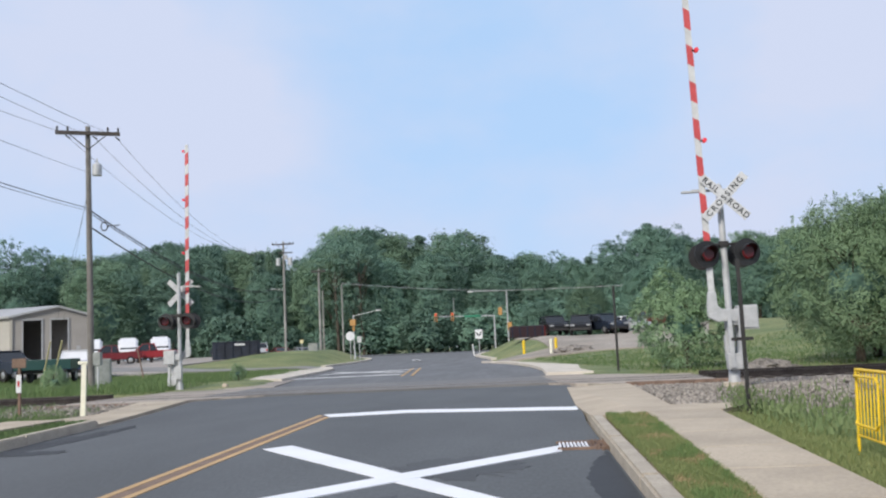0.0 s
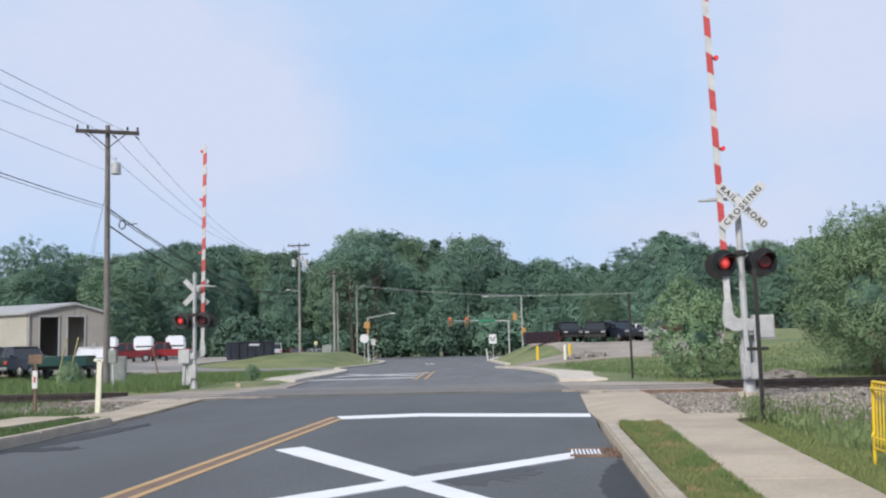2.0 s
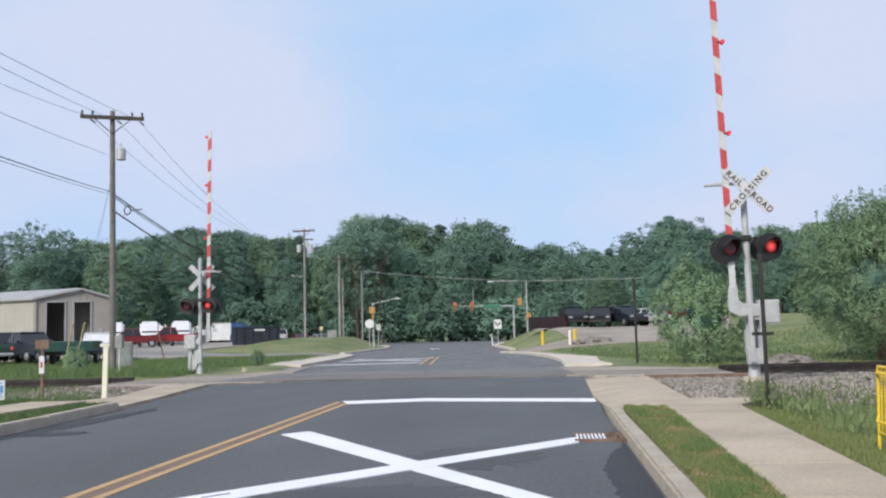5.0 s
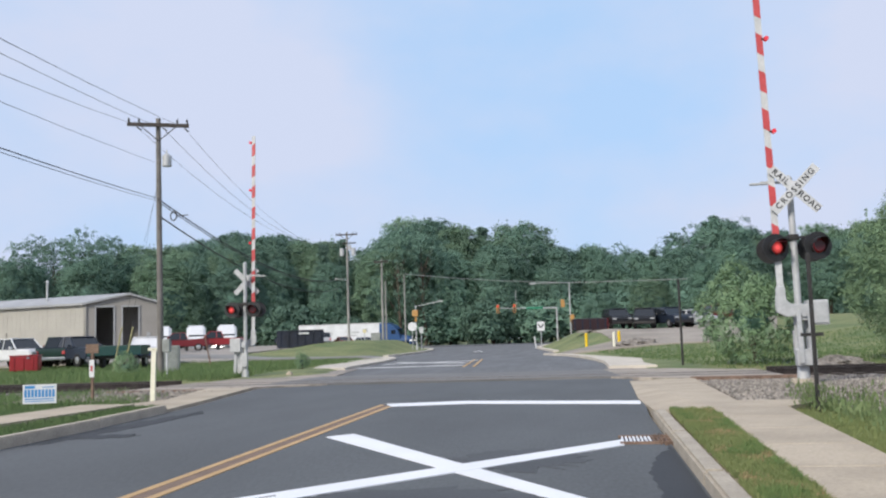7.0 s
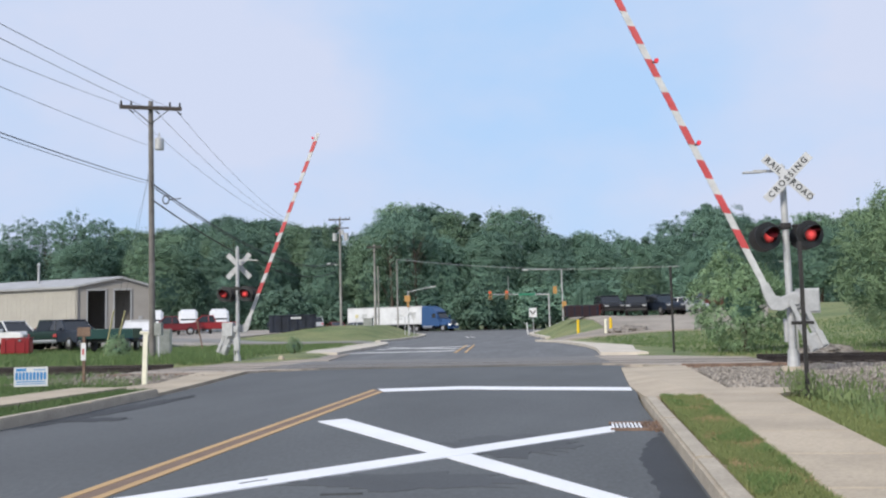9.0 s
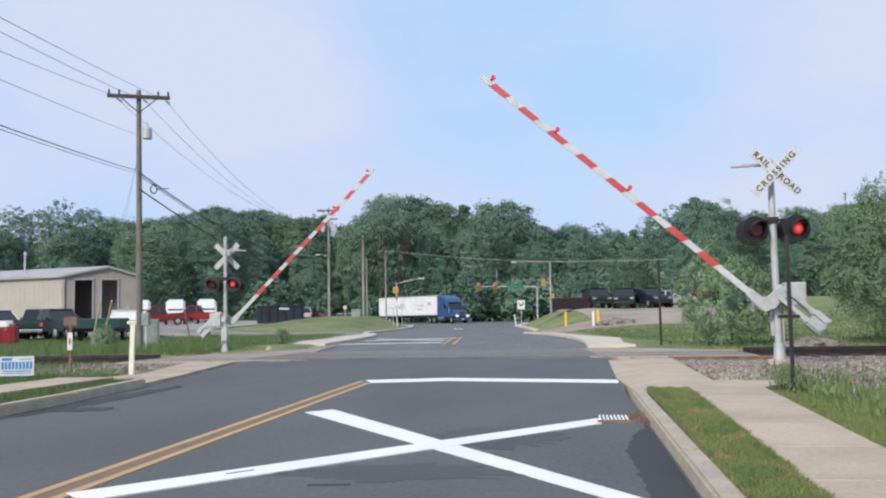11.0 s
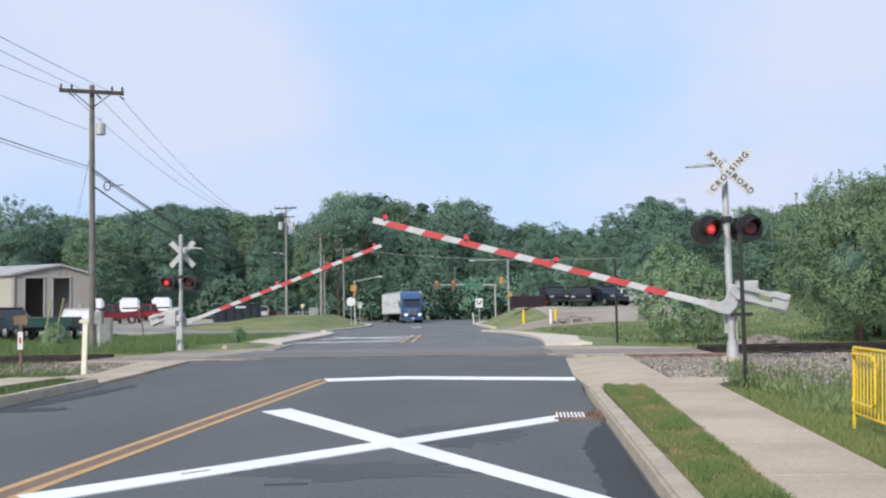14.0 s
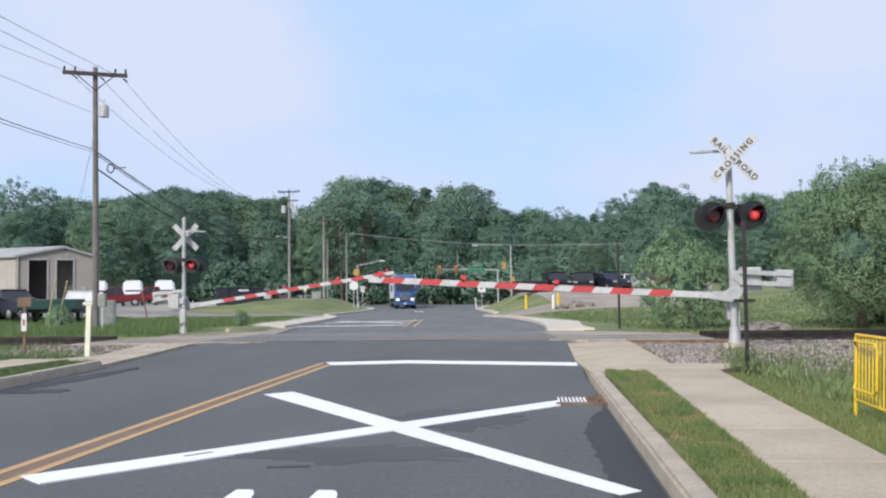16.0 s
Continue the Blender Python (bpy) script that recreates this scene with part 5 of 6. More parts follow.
def build_vehicles():
    navy, maroon, white, red, green, silver = paint("navy", (0.02, 0.028, 0.045)), paint("maroon", (0.16, 0.02, 0.022)), M_WHITE, paint("red", (0.30, 0.025, 0.03)), paint("green", (0.018, 0.06, 0.055)), paint("silver", (0.42, 0.44, 0.47))
    black = paint("black", (0.012, 0.013, 0.016))
    # yard beside the workshop
    vehicle("pickup", on_land(-32.1, 54.2, 60), navy, "dark blue pickup truck parked by the track")
    vehicle("pickup", on_land(-36.3, 54.2, 68), white, "white pickup truck parked in the yard")
    vehicle("pickup", on_land(-33.9, 55.6, 196), paint("dark_green", (0.02, 0.045, 0.04)), "dark green pickup truck parked tail to the track")
    open_car = vehicle("sedan", on_land(-36.4, 59.6, 60), maroon, "dark maroon car with its bonnet raised behind the pickup")
    part("raised_bonnet", box(B(), (0, -0.35, 0.42), (1.5, 0.05, 1.1), bevel=0.015), paint("black", (0.012, 0.013, 0.016)), open_car, "dark raised bonnet", m=pose(0, -1.05, 0.95, 42, 0, 0))
    vehicle("pickup", on_land(-39.6, 85.4, -66), paint("dark_red", (0.17, 0.022, 0.028)), "red pickup truck parked in the yard")
    vehicle("pickup", on_land(-37.2, 88.6, -66), red, "bright red pickup truck parked in the yard")
    vehicle("suv", on_land(-28.1, 55.6, 24), white, "white-topped car with a blue lower body", solid_rear=True, lower=paint("blue", (0.02, 0.035, 0.16)))
    for x, y in ((-43.1, 97.0), (-40.0, 98.3), (-46.6, 95.8)):
        t = thing("truck_cab", on_land(x, y, 24, -0.15), "white highway truck cab parked in the yard", "truck", "parked truck cabs")
        bm = profile(B(), [(-3, 0.6), (-3.1, 1.2), (-1.6, 1.6), (-1.1, 2.3), (-0.1, 2.95), (1.6, 3.05), (1.7, 0.6)], -1.02, 1.02)
        bmesh.ops.bevel(bm, geom=bm.edges[:], offset=0.22, segments=3, affect="EDGES")
        part("cab", bm, M_WHITE, t, smooth=True)
        part("windscreen", box(B(), (0, -1.50, 1.72), (1.6, 0.06, 0.42), pose(0, 0, 0, 0, 0, 0)), M_GLASS, t)
        for s in (-1, 1):
            wheel(t, s * 1.0, -2.1, 0.5, 0.3)
            wheel(t, s * 1.0, 1.2, 0.5, 0.3)
    # flatbed trailer with a red box
    t = thing("flatbed_trailer", on_land(-26.2, 48.6, 10), "dark green flatbed trailer beside the track", "trailer")
    part("side_board", box(B(), (0, 0, 1.0), (3.0, 1.7, 0.55), bevel=0.02), green, t)
    part("chassis", box(B(), (0, 0, 0.62), (2.9, 1.2, 0.15)), M_DARKPOST, t)
    for x in (-1.2, 1.2):
        for y in (-0.8, 0.8):
            wheel(t, x, y, 0.36, 0.2)
    r = thing("crate", on_land(-31.35, 47.7, 20), "red painted steel box on the ground", "crate")
    part("shell", box(B(), (0, 0, 0.42), (1.5, 1.0, 0.85), bevel=0.08), red, r)
    part("lid", box(B(), (0, 0, 0.87), (1.56, 1.06, 0.06), bevel=0.025), red, r)
    for k in (-0.5, 0.0, 0.5):
        part("rib", box(B(), (k, -0.51, 0.42), (0.06, 0.05, 0.7), bevel=0.01), red, r)
    part("latch", box(B(), (0.25, -0.54, 0.74), (0.16, 0.05, 0.1), bevel=0.01), M_CHROME, r, "bright steel latch")
    # dumpster
    d = thing("dumpster", on_land(-25.9, 81.0, 17, -0.25), "dark blue open steel dumpster on the yard edge", "dumpster")
    w = B()
    for y in (-1.1, 1.1):
        box(w, (0, y, 0.95), (4.1, 0.08, 1.55))
    for x in (-2.05, 2.05):
        box(w, (x, 0, 0.95), (0.08, 2.2, 1.55))
    box(w, (0, 0, 0.2), (4.1, 2.2, 0.1))
    part("shell", w, M_DUMPSTER, d)
    for i in range(6):
        part("rib", box(B(), (-1.8 + i * 0.72, -1.18, 0.9), (0.1, 0.1, 1.4), bevel=0.01), M_DUMPSTER, d)
    part("top_rim", box(B(), (0, -1.14, 1.7), (4.2, 0.16, 0.1), bevel=0.01), M_DUMPSTER, d)
    part("notice", box(B(), (0.3, -1.245, 1.45), (0.9, 0.01, 0.16)), M_WHITE, d)
    for i, (x, y, kind, c, lab) in enumerate(((-33.2, 113, "suv", silver, "silver car parked in the yard"), (-31.2, 115.5, "sedan", maroon, "dark red car parked in the yard"), (-29.2, 118, "sedan", silver, "grey car parked in the yard"), (-37, 111, "suv", navy, "dark blue car parked in the yard"))):
        vehicle(kind, on_land(x, y, 200 + 8 * i), c, lab)
    # yard on the rising ground
    for i, (x, y, kind, c, lab) in enumerate(((2.6, 82, "suv", black, "black car parked on the gravel yard"), (4.9, 80.5, "suv", black, "black car parked on the gravel yard"), (7.0, 80.5, "suv", navy, "dark blue car parked on the gravel yard"), (9.1, 80.0, "sedan", silver, "silver car parked on the gravel yard"), (11.2, 82, "suv", maroon, "dark maroon car parked on the gravel yard"), (15.5, 84, "suv", black, "black car parked behind the trees"))):
        vehicle(kind, on_land(x, y, (10, -4, 25, 40, 15, 20)[i]), c, lab)
    t = thing("dumpster", on_land(0.2, 81, 4), "dark maroon open container on the gravel yard", "dumpster")
    part("shell", box(B(), (0, 0, 0.6), (3.0, 1.9, 1.0), bevel=0.04), paint("dull_maroon", (0.03, 0.013, 0.016)), t)
    for i in range(5):
        part("rib", box(B(), (-1.3 + i * 0.65, -0.97, 0.6), (0.09, 0.08, 0.95)), M_DARK, t)
    part("door", box(B(), (1.52, 0, 0.6), (0.06, 1.8, 0.95)), red, t)


def build_semi():
    """The blue tractor (origin under its front bumper) and its trailer (origin under the coupling), both heading -y."""
    t = thing("semi_truck", pose(0, 0, 0), "blue highway tractor unit with a sleeper cab", "truck")
    bm = profile(B(), [(0.15, 0.75), (0.05, 1.25), (0.35, 1.72), (2.0, 2.0), (2.05, 0.75)], -0.92, 0.92)
    bmesh.ops.bevel(bm, geom=bm.edges[:], offset=0.14, segments=3, affect="EDGES")
    part("bonnet", bm, M_TRUCKBLUE, t, smooth=True)
    bm = profile(B(), [(1.75, 0.8), (1.75, 2.0), (2.45, 2.95), (2.9, 3.45), (4.2, 4.0), (5.4, 4.0), (5.5, 0.85)], -1.22, 1.22)
    bmesh.ops.bevel(bm, geom=bm.edges[:], offset=0.12, segments=3, affect="EDGES")
    part("cab", bm, M_TRUCKBLUE, t, smooth=True)
    ws = B()
    tilt = math.degrees(math.atan2(0.95, 0.70))
    box(ws, (0, 0, 0), (2.05, 0.95, 0.03), bevel=0.012)
    part("windscreen", ws, M_GLASS, t, "dark raked windscreen", m=pose(0, 2.04, 2.46, tilt, 0, 0))
    for s in (-1, 1):
        part("side_window", box(B(), (s * 1.225, 2.9, 2.45), (0.02, 0.75, 0.65), bevel=0.008), M_GLASS, t)
        part("headlight", box(B(), (s * 0.82, 0.1, 1.05), (0.38, 0.2, 0.28), bevel=0.05), M_HEADLIGHT, t, "lit headlight")
        part("mirror", box(tube(B(), (s * 1.2, 2.1, 2.3), (s * 1.5, 1.95, 2.3), 0.03, n=6), (s * 1.52, 1.95, 2.35), (0.2, 0.12, 0.75), bevel=0.03), M_TRUCKBLUE, t)
        part("fuel_tank", tube(B(), (s * 1.0, 3.2, 0.72), (s * 1.0, 5.0, 0.72), 0.32, n=18), M_CHROME, t, smooth=True)
        part("fender", box(B(), (s * 1.0, 1.15, 1.12), (0.42, 1.5, 0.35), bevel=0.12), M_TRUCKBLUE, t, smooth=True)
        wheel(t, s * 1.05, 1.2, 0.52, 0.3)
        for y in (6.4, 7.75):
            wheel(t, s * 0.95, y, 0.52, 0.55)
    part("grille", box(B(), (0, 0.09, 1.35), (0.95, 0.14, 0.72), pose(0, 0, 0, 0, 0, 0), bevel=0.04), M_CHROME, t, "chrome grille")
    for i in range(5):
        part("grille_slot", box(B(), (0, 0.012, 1.1 + i * 0.13), (0.82, 0.02, 0.06)), M_DARK, t)
    part("bumper", box(B(), (0, 0.1, 0.62), (2.4, 0.32, 0.42), bevel=0.08), M_TRUCKBLUE, t)
    part("number_plate", box(B(), (0, -0.07, 0.6), (0.32, 0.01, 0.16)), M_WHITE, t)
    part("chassis", box(B(), (0, 5.2, 0.75), (0.9, 6.6, 0.25)), M_DARK, t)
    part("sun_visor", box(B(), (0, 2.35, 2.98), (2.1, 0.35, 0.06), bevel=0.02), M_TRUCKBLUE, t)
    r = thing("semi_trailer", pose(0, 0, 0), "long white box semi-trailer with faint faded markings", "trailer")
    part("cargo_box", box(B(), (0, 5.6, 2.62), (2.55, 14.2, 2.75), bevel=0.04), M_TRAILER, r)
    for z in (1.27, 3.98):
        for s in (-1, 1):
            part("edge_rail", box(B(), (s * 1.28, 5.6, z), (0.05, 14.1, 0.12), bevel=0.01), M_ALU, r)
    part("underframe", box(B(), (0, 6.5, 1.1), (1.0, 12.0, 0.25)), M_DARK, r)
    faded = material("faded_print", (0.50, 0.52, 0.53), 0.6, vary=0.2, scale=1.2, fine=10, bump=0)
    for s in (-1, 1):
        for y, z, w, h in ((9.5, 2.7, 1.0, 0.7), (7.4, 2.5, 1.3, 0.35), (3.0, 2.6, 1.6, 0.3), (1.2, 2.9, 0.9, 0.5), (3.2, 2.1, 1.4, 0.2)):
            part("faded_mark", box(B(), (s * 1.279, y, z), (0.01, w, h)), faded, r)
        part("landing_leg", box(B(), (s * 0.8, 2.6, 0.75), (0.12, 0.12, 0.9)), M_DARKPOST, r)
        for y in (10.2, 11.5):
            wheel(r, s * 0.95, y, 0.52, 0.55)
    part("rear_guard", box(B(), (0, 12.6, 0.6), (2.2, 0.1, 0.12)), M_DARKPOST, r)
    return t, r


# ---- plants ----
def crown_shape(rng, big=22, small=110, amp=0.30, fine=0.13):
    """How far a crown reaches in each direction: broad limbs of foliage with small tufts on them."""
    def towards(n):
        k = rng.normal(size=(n, 3))
        k[:, 2] = np.abs(k[:, 2]) * 0.9 - 0.25
        return k / np.linalg.norm(k, axis=1)[:, None]
    kb, ab, wb = towards(big), rng.uniform(0.2, 1.0, big) * amp, rng.uniform(0.22, 0.5, big)
    ks, a_s = towards(small), rng.uniform(0.0, 1.0, small) * fine

    def reach(d):
        b = np.clip(d @ kb.T, -1, 1)
        s = np.clip(d @ ks.T, -1, 1)
        return 0.74 + (ab * np.exp(-(1 - b) / (wb ** 2))).max(axis=1) + (a_s * np.exp(-(1 - s) / 0.012)).max(axis=1)
    return reach


def spray_cloud(rng, height, radius, low, sprays, leaves, spray, leaf, reach, open_crown=0.0, shoots=0.0):
    """Leaf sprays: flat loose bunches of small bent leaves on the outer crown, some deeper inside it."""
    d = rng.normal(size=(sprays, 3))
    d[:, 2] = np.where(d[:, 2] < -0.9, -d[:, 2] * 0.7, d[:, 2])
    d /= np.linalg.norm(d, axis=1)[:, None]
    if open_crown:    # whole limbs are bare
        gaps = rng.normal(size=(16, 3))
        gaps /= np.linalg.norm(gaps, axis=1)[:, None]
        keep = ((d @ gaps.T).max(axis=1) < 1 - 0.08 * open_crown) | (rng.random(sprays) < 0.25)
        d = d[keep]
    n = len(d)
    full = np.abs(d[:, :2]).max(axis=1, keepdims=True)
    depth = np.where(rng.random((n, 1)) < 0.72, 1 - np.abs(rng.normal(0, 0.10, (n, 1))), rng.uniform(0.45, 0.95, (n, 1)))
    mid = low + (1 - low) * 0.42
    axes = np.array((radius, radius, height * (1 - low) * 0.56))
    c = d * axes * reach(d)[:, None] * depth * (1 + 0.10 * full)
    c[:, 2] += height * mid
    c[:, 2] *= height * 0.97 / np.quantile(c[:, 2], 0.985)
    c[:, 2] = np.maximum(c[:, 2], height * low * 0.4 + rng.uniform(0, 0.1, n) * height)
    # leaves of each spray, spread across the plane that its twig spans
    up = d * 0.5 + rng.normal(size=(n, 3)) * 0.35 + np.array((0, 0, 0.65))
    up /= np.linalg.norm(up, axis=1)[:, None]
    m = n * leaves
    upl = np.repeat(up, leaves, axis=0)
    off = rng.normal(size=(m, 3)) * spray * np.repeat(rng.uniform(0.55, 1.3, (n, 1)), leaves, axis=0)
    off -= upl * (off * upl).sum(axis=1, keepdims=True) * 0.62
    if shoots:        # upright young shoots above the crown
        tall = np.repeat((rng.random((n, 1)) < shoots) & (d[:, 2:] > 0.1), leaves, axis=0)
        off = np.where(tall, off * np.array((0.45, 0.45, 0)) + np.array((0, 0, 1)) * rng.uniform(-0.5, 3.4, (m, 1)) * spray, off)
    p = np.repeat(c, leaves, axis=0) + off
    nrm = upl * 0.7 + rng.normal(size=(m, 3)) * 0.62
    nrm /= np.linalg.norm(nrm, axis=1)[:, None]
    u = np.cross(nrm, rng.normal(size=(m, 3)))
    u /= np.linalg.norm(u, axis=1)[:, None] + 1e-9
    w = np.cross(nrm, u)
    s = leaf * rng.uniform(0.5, 1.35, size=(m, 1))
    verts = np.stack((p - u * s, p - w * s * 0.55 - nrm * s * 0.18, p + u * s, p + w * s * 0.55 - nrm * s * 0.18), 1).reshape(-1, 3)
    faces = np.arange(m * 4).reshape(-1, 4)
    soft = nrm * 0.36 + np.repeat(d, leaves, axis=0) * 0.6 + np.array((0, 0, 0.36))
    normals = np.repeat(soft / np.linalg.norm(soft, axis=1)[:, None], 4, axis=0)
    return verts, faces, normals


def make_tree(name, seed, height, radius, mat, label, category="tree", group="woodland trees", core=0.66, leaf=0.165, sprays=1150, leaves=34, spray=0.46, low=0.10, amp=0.30, open_crown=0.0, shoots=0.0):
    rng = np.random.default_rng(seed)
    t = thing(name, pose(0, 0, -200), label, category, group)
    reach = crown_shape(rng, amp=amp)
    tr = B()
    bend = rng.uniform(-0.05, 0.05, 2) * height
    fork = (bend[0] * 0.4, bend[1] * 0.4, height * 0.32)
    tube(tr, (0, 0, -0.3), fork, radius * 0.06 + 0.02, radius * 0.045 + 0.015, 9)
    tube(tr, fork, (bend[0], bend[1], height * 0.86), radius * 0.045 + 0.015, 0.02, 8)
    for i in range(18):
        a, k = i * 2.4 + rng.uniform(-0.4, 0.4), rng.uniform(0.0, 1.0)
        z0 = height * (0.18 + 0.45 * k)
        r1 = radius * rng.uniform(0.55, 0.95) * (1 - 0.5 * k)
        tube(tr, (bend[0] * k, bend[1] * k, z0), (r1 * math.cos(a), r1 * math.sin(a), z0 + height * rng.uniform(0.12, 0.3)), radius * 0.018 + 0.008, 0.008, 5, caps=False)
    part("trunk", tr, M_BARK, t, "brown trunk and limbs")
    verts, faces, normals = spray_cloud(rng, height, radius, low, sprays, leaves, spray, leaf, reach, open_crown, shoots)
    me = bpy.data.meshes.new("crown")
    me.from_pydata(verts.tolist(), [], faces.tolist())
    me.materials.append(mat)
    me.shade_smooth()
    me.normals_split_custom_set_from_vertices(normals.tolist())   # leaves shade as part of their spray
    crown = new("crown", me)
    crown.parent = t
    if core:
        # solid filler behind the leaves, coloured as if it lay in shade
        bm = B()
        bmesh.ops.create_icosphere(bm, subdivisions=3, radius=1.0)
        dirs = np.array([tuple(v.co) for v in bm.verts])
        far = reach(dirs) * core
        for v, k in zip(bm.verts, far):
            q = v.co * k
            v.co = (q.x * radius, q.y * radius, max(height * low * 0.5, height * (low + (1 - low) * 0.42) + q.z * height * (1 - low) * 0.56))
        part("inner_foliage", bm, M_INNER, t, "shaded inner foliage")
    return t


def make_pine(name, seed, height, radius, mat, label):
    """A conifer: tiers of drooping boughs round a straight stem."""
    rng = np.random.default_rng(seed)
    t = thing(name, pose(0, 0, -200), label, "tree", "woodland trees")
    tr = tube(B(), (0, 0, -0.3), (0, 0, height * 0.96), radius * 0.07, 0.03, 9)
    C = []
    for i in range(90):
        k = (i + rng.uniform(0, 1)) / 90
        a, z = rng.uniform(0, math.tau), height * (0.2 + 0.78 * k)
        r = radius * (1.05 - k) ** 0.8 * rng.uniform(0.7, 1.1)
        if i % 3 == 0:
            tube(tr, (0, 0, z), (r * math.cos(a), r * math.sin(a), z - r * 0.12), 0.05, 0.015, 5, caps=False)
        for f in np.linspace(0.25, 1.0, 7):
            C.append((r * f * math.cos(a), r * f * math.sin(a), z - r * f * 0.12))
    part("trunk", tr, M_BARK, t, "brown trunk and limbs")
    C = np.repeat(np.array(C), 22, axis=0)
    m = len(C)
    p = C + rng.normal(size=(m, 3)) * np.array((0.32, 0.32, 0.16))
    nrm = rng.normal(size=(m, 3)) * 0.6 + np.array((0, 0, 0.7))
    nrm /= np.linalg.norm(nrm, axis=1)[:, None]
    u = np.cross(nrm, rng.normal(size=(m, 3)))
    u /= np.linalg.norm(u, axis=1)[:, None] + 1e-9
    w = np.cross(nrm, u)
    s = 0.24 * rng.uniform(0.5, 1.3, size=(m, 1))
    verts = np.stack((p - u * s, p - w * s * 0.4, p + u * s, p + w * s * 0.4), 1).reshape(-1, 3)
    me = bpy.data.meshes.new("crown")
    me.from_pydata(verts.tolist(), [], np.arange(m * 4).reshape(-1, 4).tolist())
    me.materials.append(mat)
    new("crown", me).parent = t
    return t


def plant(model, x, y, size, turn, wide=1.0, sink=0.0):
    t = copy_thing(model, pose(x, y, land(x, y) - sink, 0, 0, turn))
    t.scale = (size * wide, size * wide, size)
    return t


SKYLINE = [(-200, 17), (-120, 17), (-111, 17.5), (-99, 18.5), (-91, 19.5), (-86, 22.4), (-80, 20.6), (-68, 22.2), (-55, 21.2), (-51, 22), (-41, 19.2), (-36, 22.8), (-30, 23.8), (-20, 22.3), (-10, 22), (-4.5, 18.2), (3, 18), (8, 16.8), (13, 14.8), (16, 15), (18.5, 19.6), (23, 20.4), (29, 18), (34, 16.8), (44, 18.6), (60, 17.5), (90, 17), (200, 17)]


def build_trees():
    rng = random.Random(21)
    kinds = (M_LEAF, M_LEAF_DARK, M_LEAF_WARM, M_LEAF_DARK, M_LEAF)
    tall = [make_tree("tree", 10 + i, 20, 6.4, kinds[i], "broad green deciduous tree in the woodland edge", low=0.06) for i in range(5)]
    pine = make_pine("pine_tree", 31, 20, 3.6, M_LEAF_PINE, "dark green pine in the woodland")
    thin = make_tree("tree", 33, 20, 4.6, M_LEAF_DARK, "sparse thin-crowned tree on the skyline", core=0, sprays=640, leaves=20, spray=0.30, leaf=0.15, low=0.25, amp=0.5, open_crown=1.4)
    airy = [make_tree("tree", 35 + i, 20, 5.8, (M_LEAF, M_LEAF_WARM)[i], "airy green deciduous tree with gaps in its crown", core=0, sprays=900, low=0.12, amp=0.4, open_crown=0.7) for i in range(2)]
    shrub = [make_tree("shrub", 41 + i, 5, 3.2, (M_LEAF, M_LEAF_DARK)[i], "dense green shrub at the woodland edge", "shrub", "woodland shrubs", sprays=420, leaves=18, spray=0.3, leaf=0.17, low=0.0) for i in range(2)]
    for row, (y0, step, k) in enumerate(((158, 7.0, 0.80), (170, 6.0, 0.93), (186, 6.5, 0.95))):
        x = -190 + row * 3
        while x < 150:
            xx, yy = x + rng.uniform(-2, 2), y0 + rng.uniform(-3.5, 3.5)
            h = along(SKYLINE, xx * 170 / yy) * k * rng.uniform(0.93, 1.08) * yy / 170
            model = tall[rng.randrange(5)]
            if row and rng.random() < 0.4:
                model = airy[rng.randrange(2)]
            if row == 2 and rng.random() < 0.25:
                model = thin if rng.random() < 0.5 else pine
            plant(model, xx, yy, h / 20, rng.uniform(0, 360), rng.uniform(0.9, 1.2))
            x += step * rng.uniform(0.8, 1.2) * (1 if -110 < x < 80 else 1.6)
    x = -120
    while x < 100:
        plant(shrub[rng.randrange(2)], x, 153.5 + rng.uniform(-1, 1.5), rng.uniform(0.8, 1.5), rng.uniform(0, 360), 1.2)
        x += rng.uniform(3.2, 4.6)
    # conifers and sparse crowns standing out on the skyline
    for x, y, s in ((-45.5, 150, 0.93), (-43, 154, 0.9)):
        plant(pine, x, y + 6, s, rng.uniform(0, 360))
    for x, y, s in ((-97.0, 150, 1.06), (-93.2, 150, 1.0), (-89.8, 150, 1.07), (-86.2, 150, 1.08), (-82.6, 150, 1.02), (-58.8, 150, 0.92), (-30.6, 150, 0.98), (-26.4, 150, 1.0), (18, 172, 0.95), (27, 170, 0.98), (34, 165, 0.85)):
        plant(thin, x, y, s, rng.uniform(0, 360))
    # nearer trees behind the workshop yard and behind the gravel yard
    for x, y, h in ((-62, 108, 12), (-70, 104, 12), (-54, 112, 12), (-78, 100, 12.5), (-47, 118, 11), (14, 108, 7), (19, 104, 7.5), (25, 100, 8), (31, 96, 8.5), (38, 92, 9), (46, 90, 10), (8, 114, 6.5), (2, 118, 6)):
        plant(tall[rng.randrange(5)], x, y, h / 20, rng.uniform(0, 360), 1.25)
    # leafy young trees close to the track
    near = dict(category="tree", group="trackside trees", core=0.36, leaf=0.042, leaves=36, low=0.02, amp=0.55)
    bush = make_tree("small_tree", 61, 3.7, 1.6, M_LEAF_LIGHT, "light green leafy young tree by the track", sprays=820, spray=0.11, shoots=0.2, **near)
    big = make_tree("small_tree", 62, 6.0, 2.8, M_LEAF_LIGHT, "large light green leafy tree by the track", sprays=1700, spray=0.15, shoots=0.22, **near)
    big2 = make_tree("small_tree", 63, 6.0, 2.7, M_LEAF_LIGHT, "large light green leafy tree by the track", sprays=1700, spray=0.15, shoots=0.22, **near)
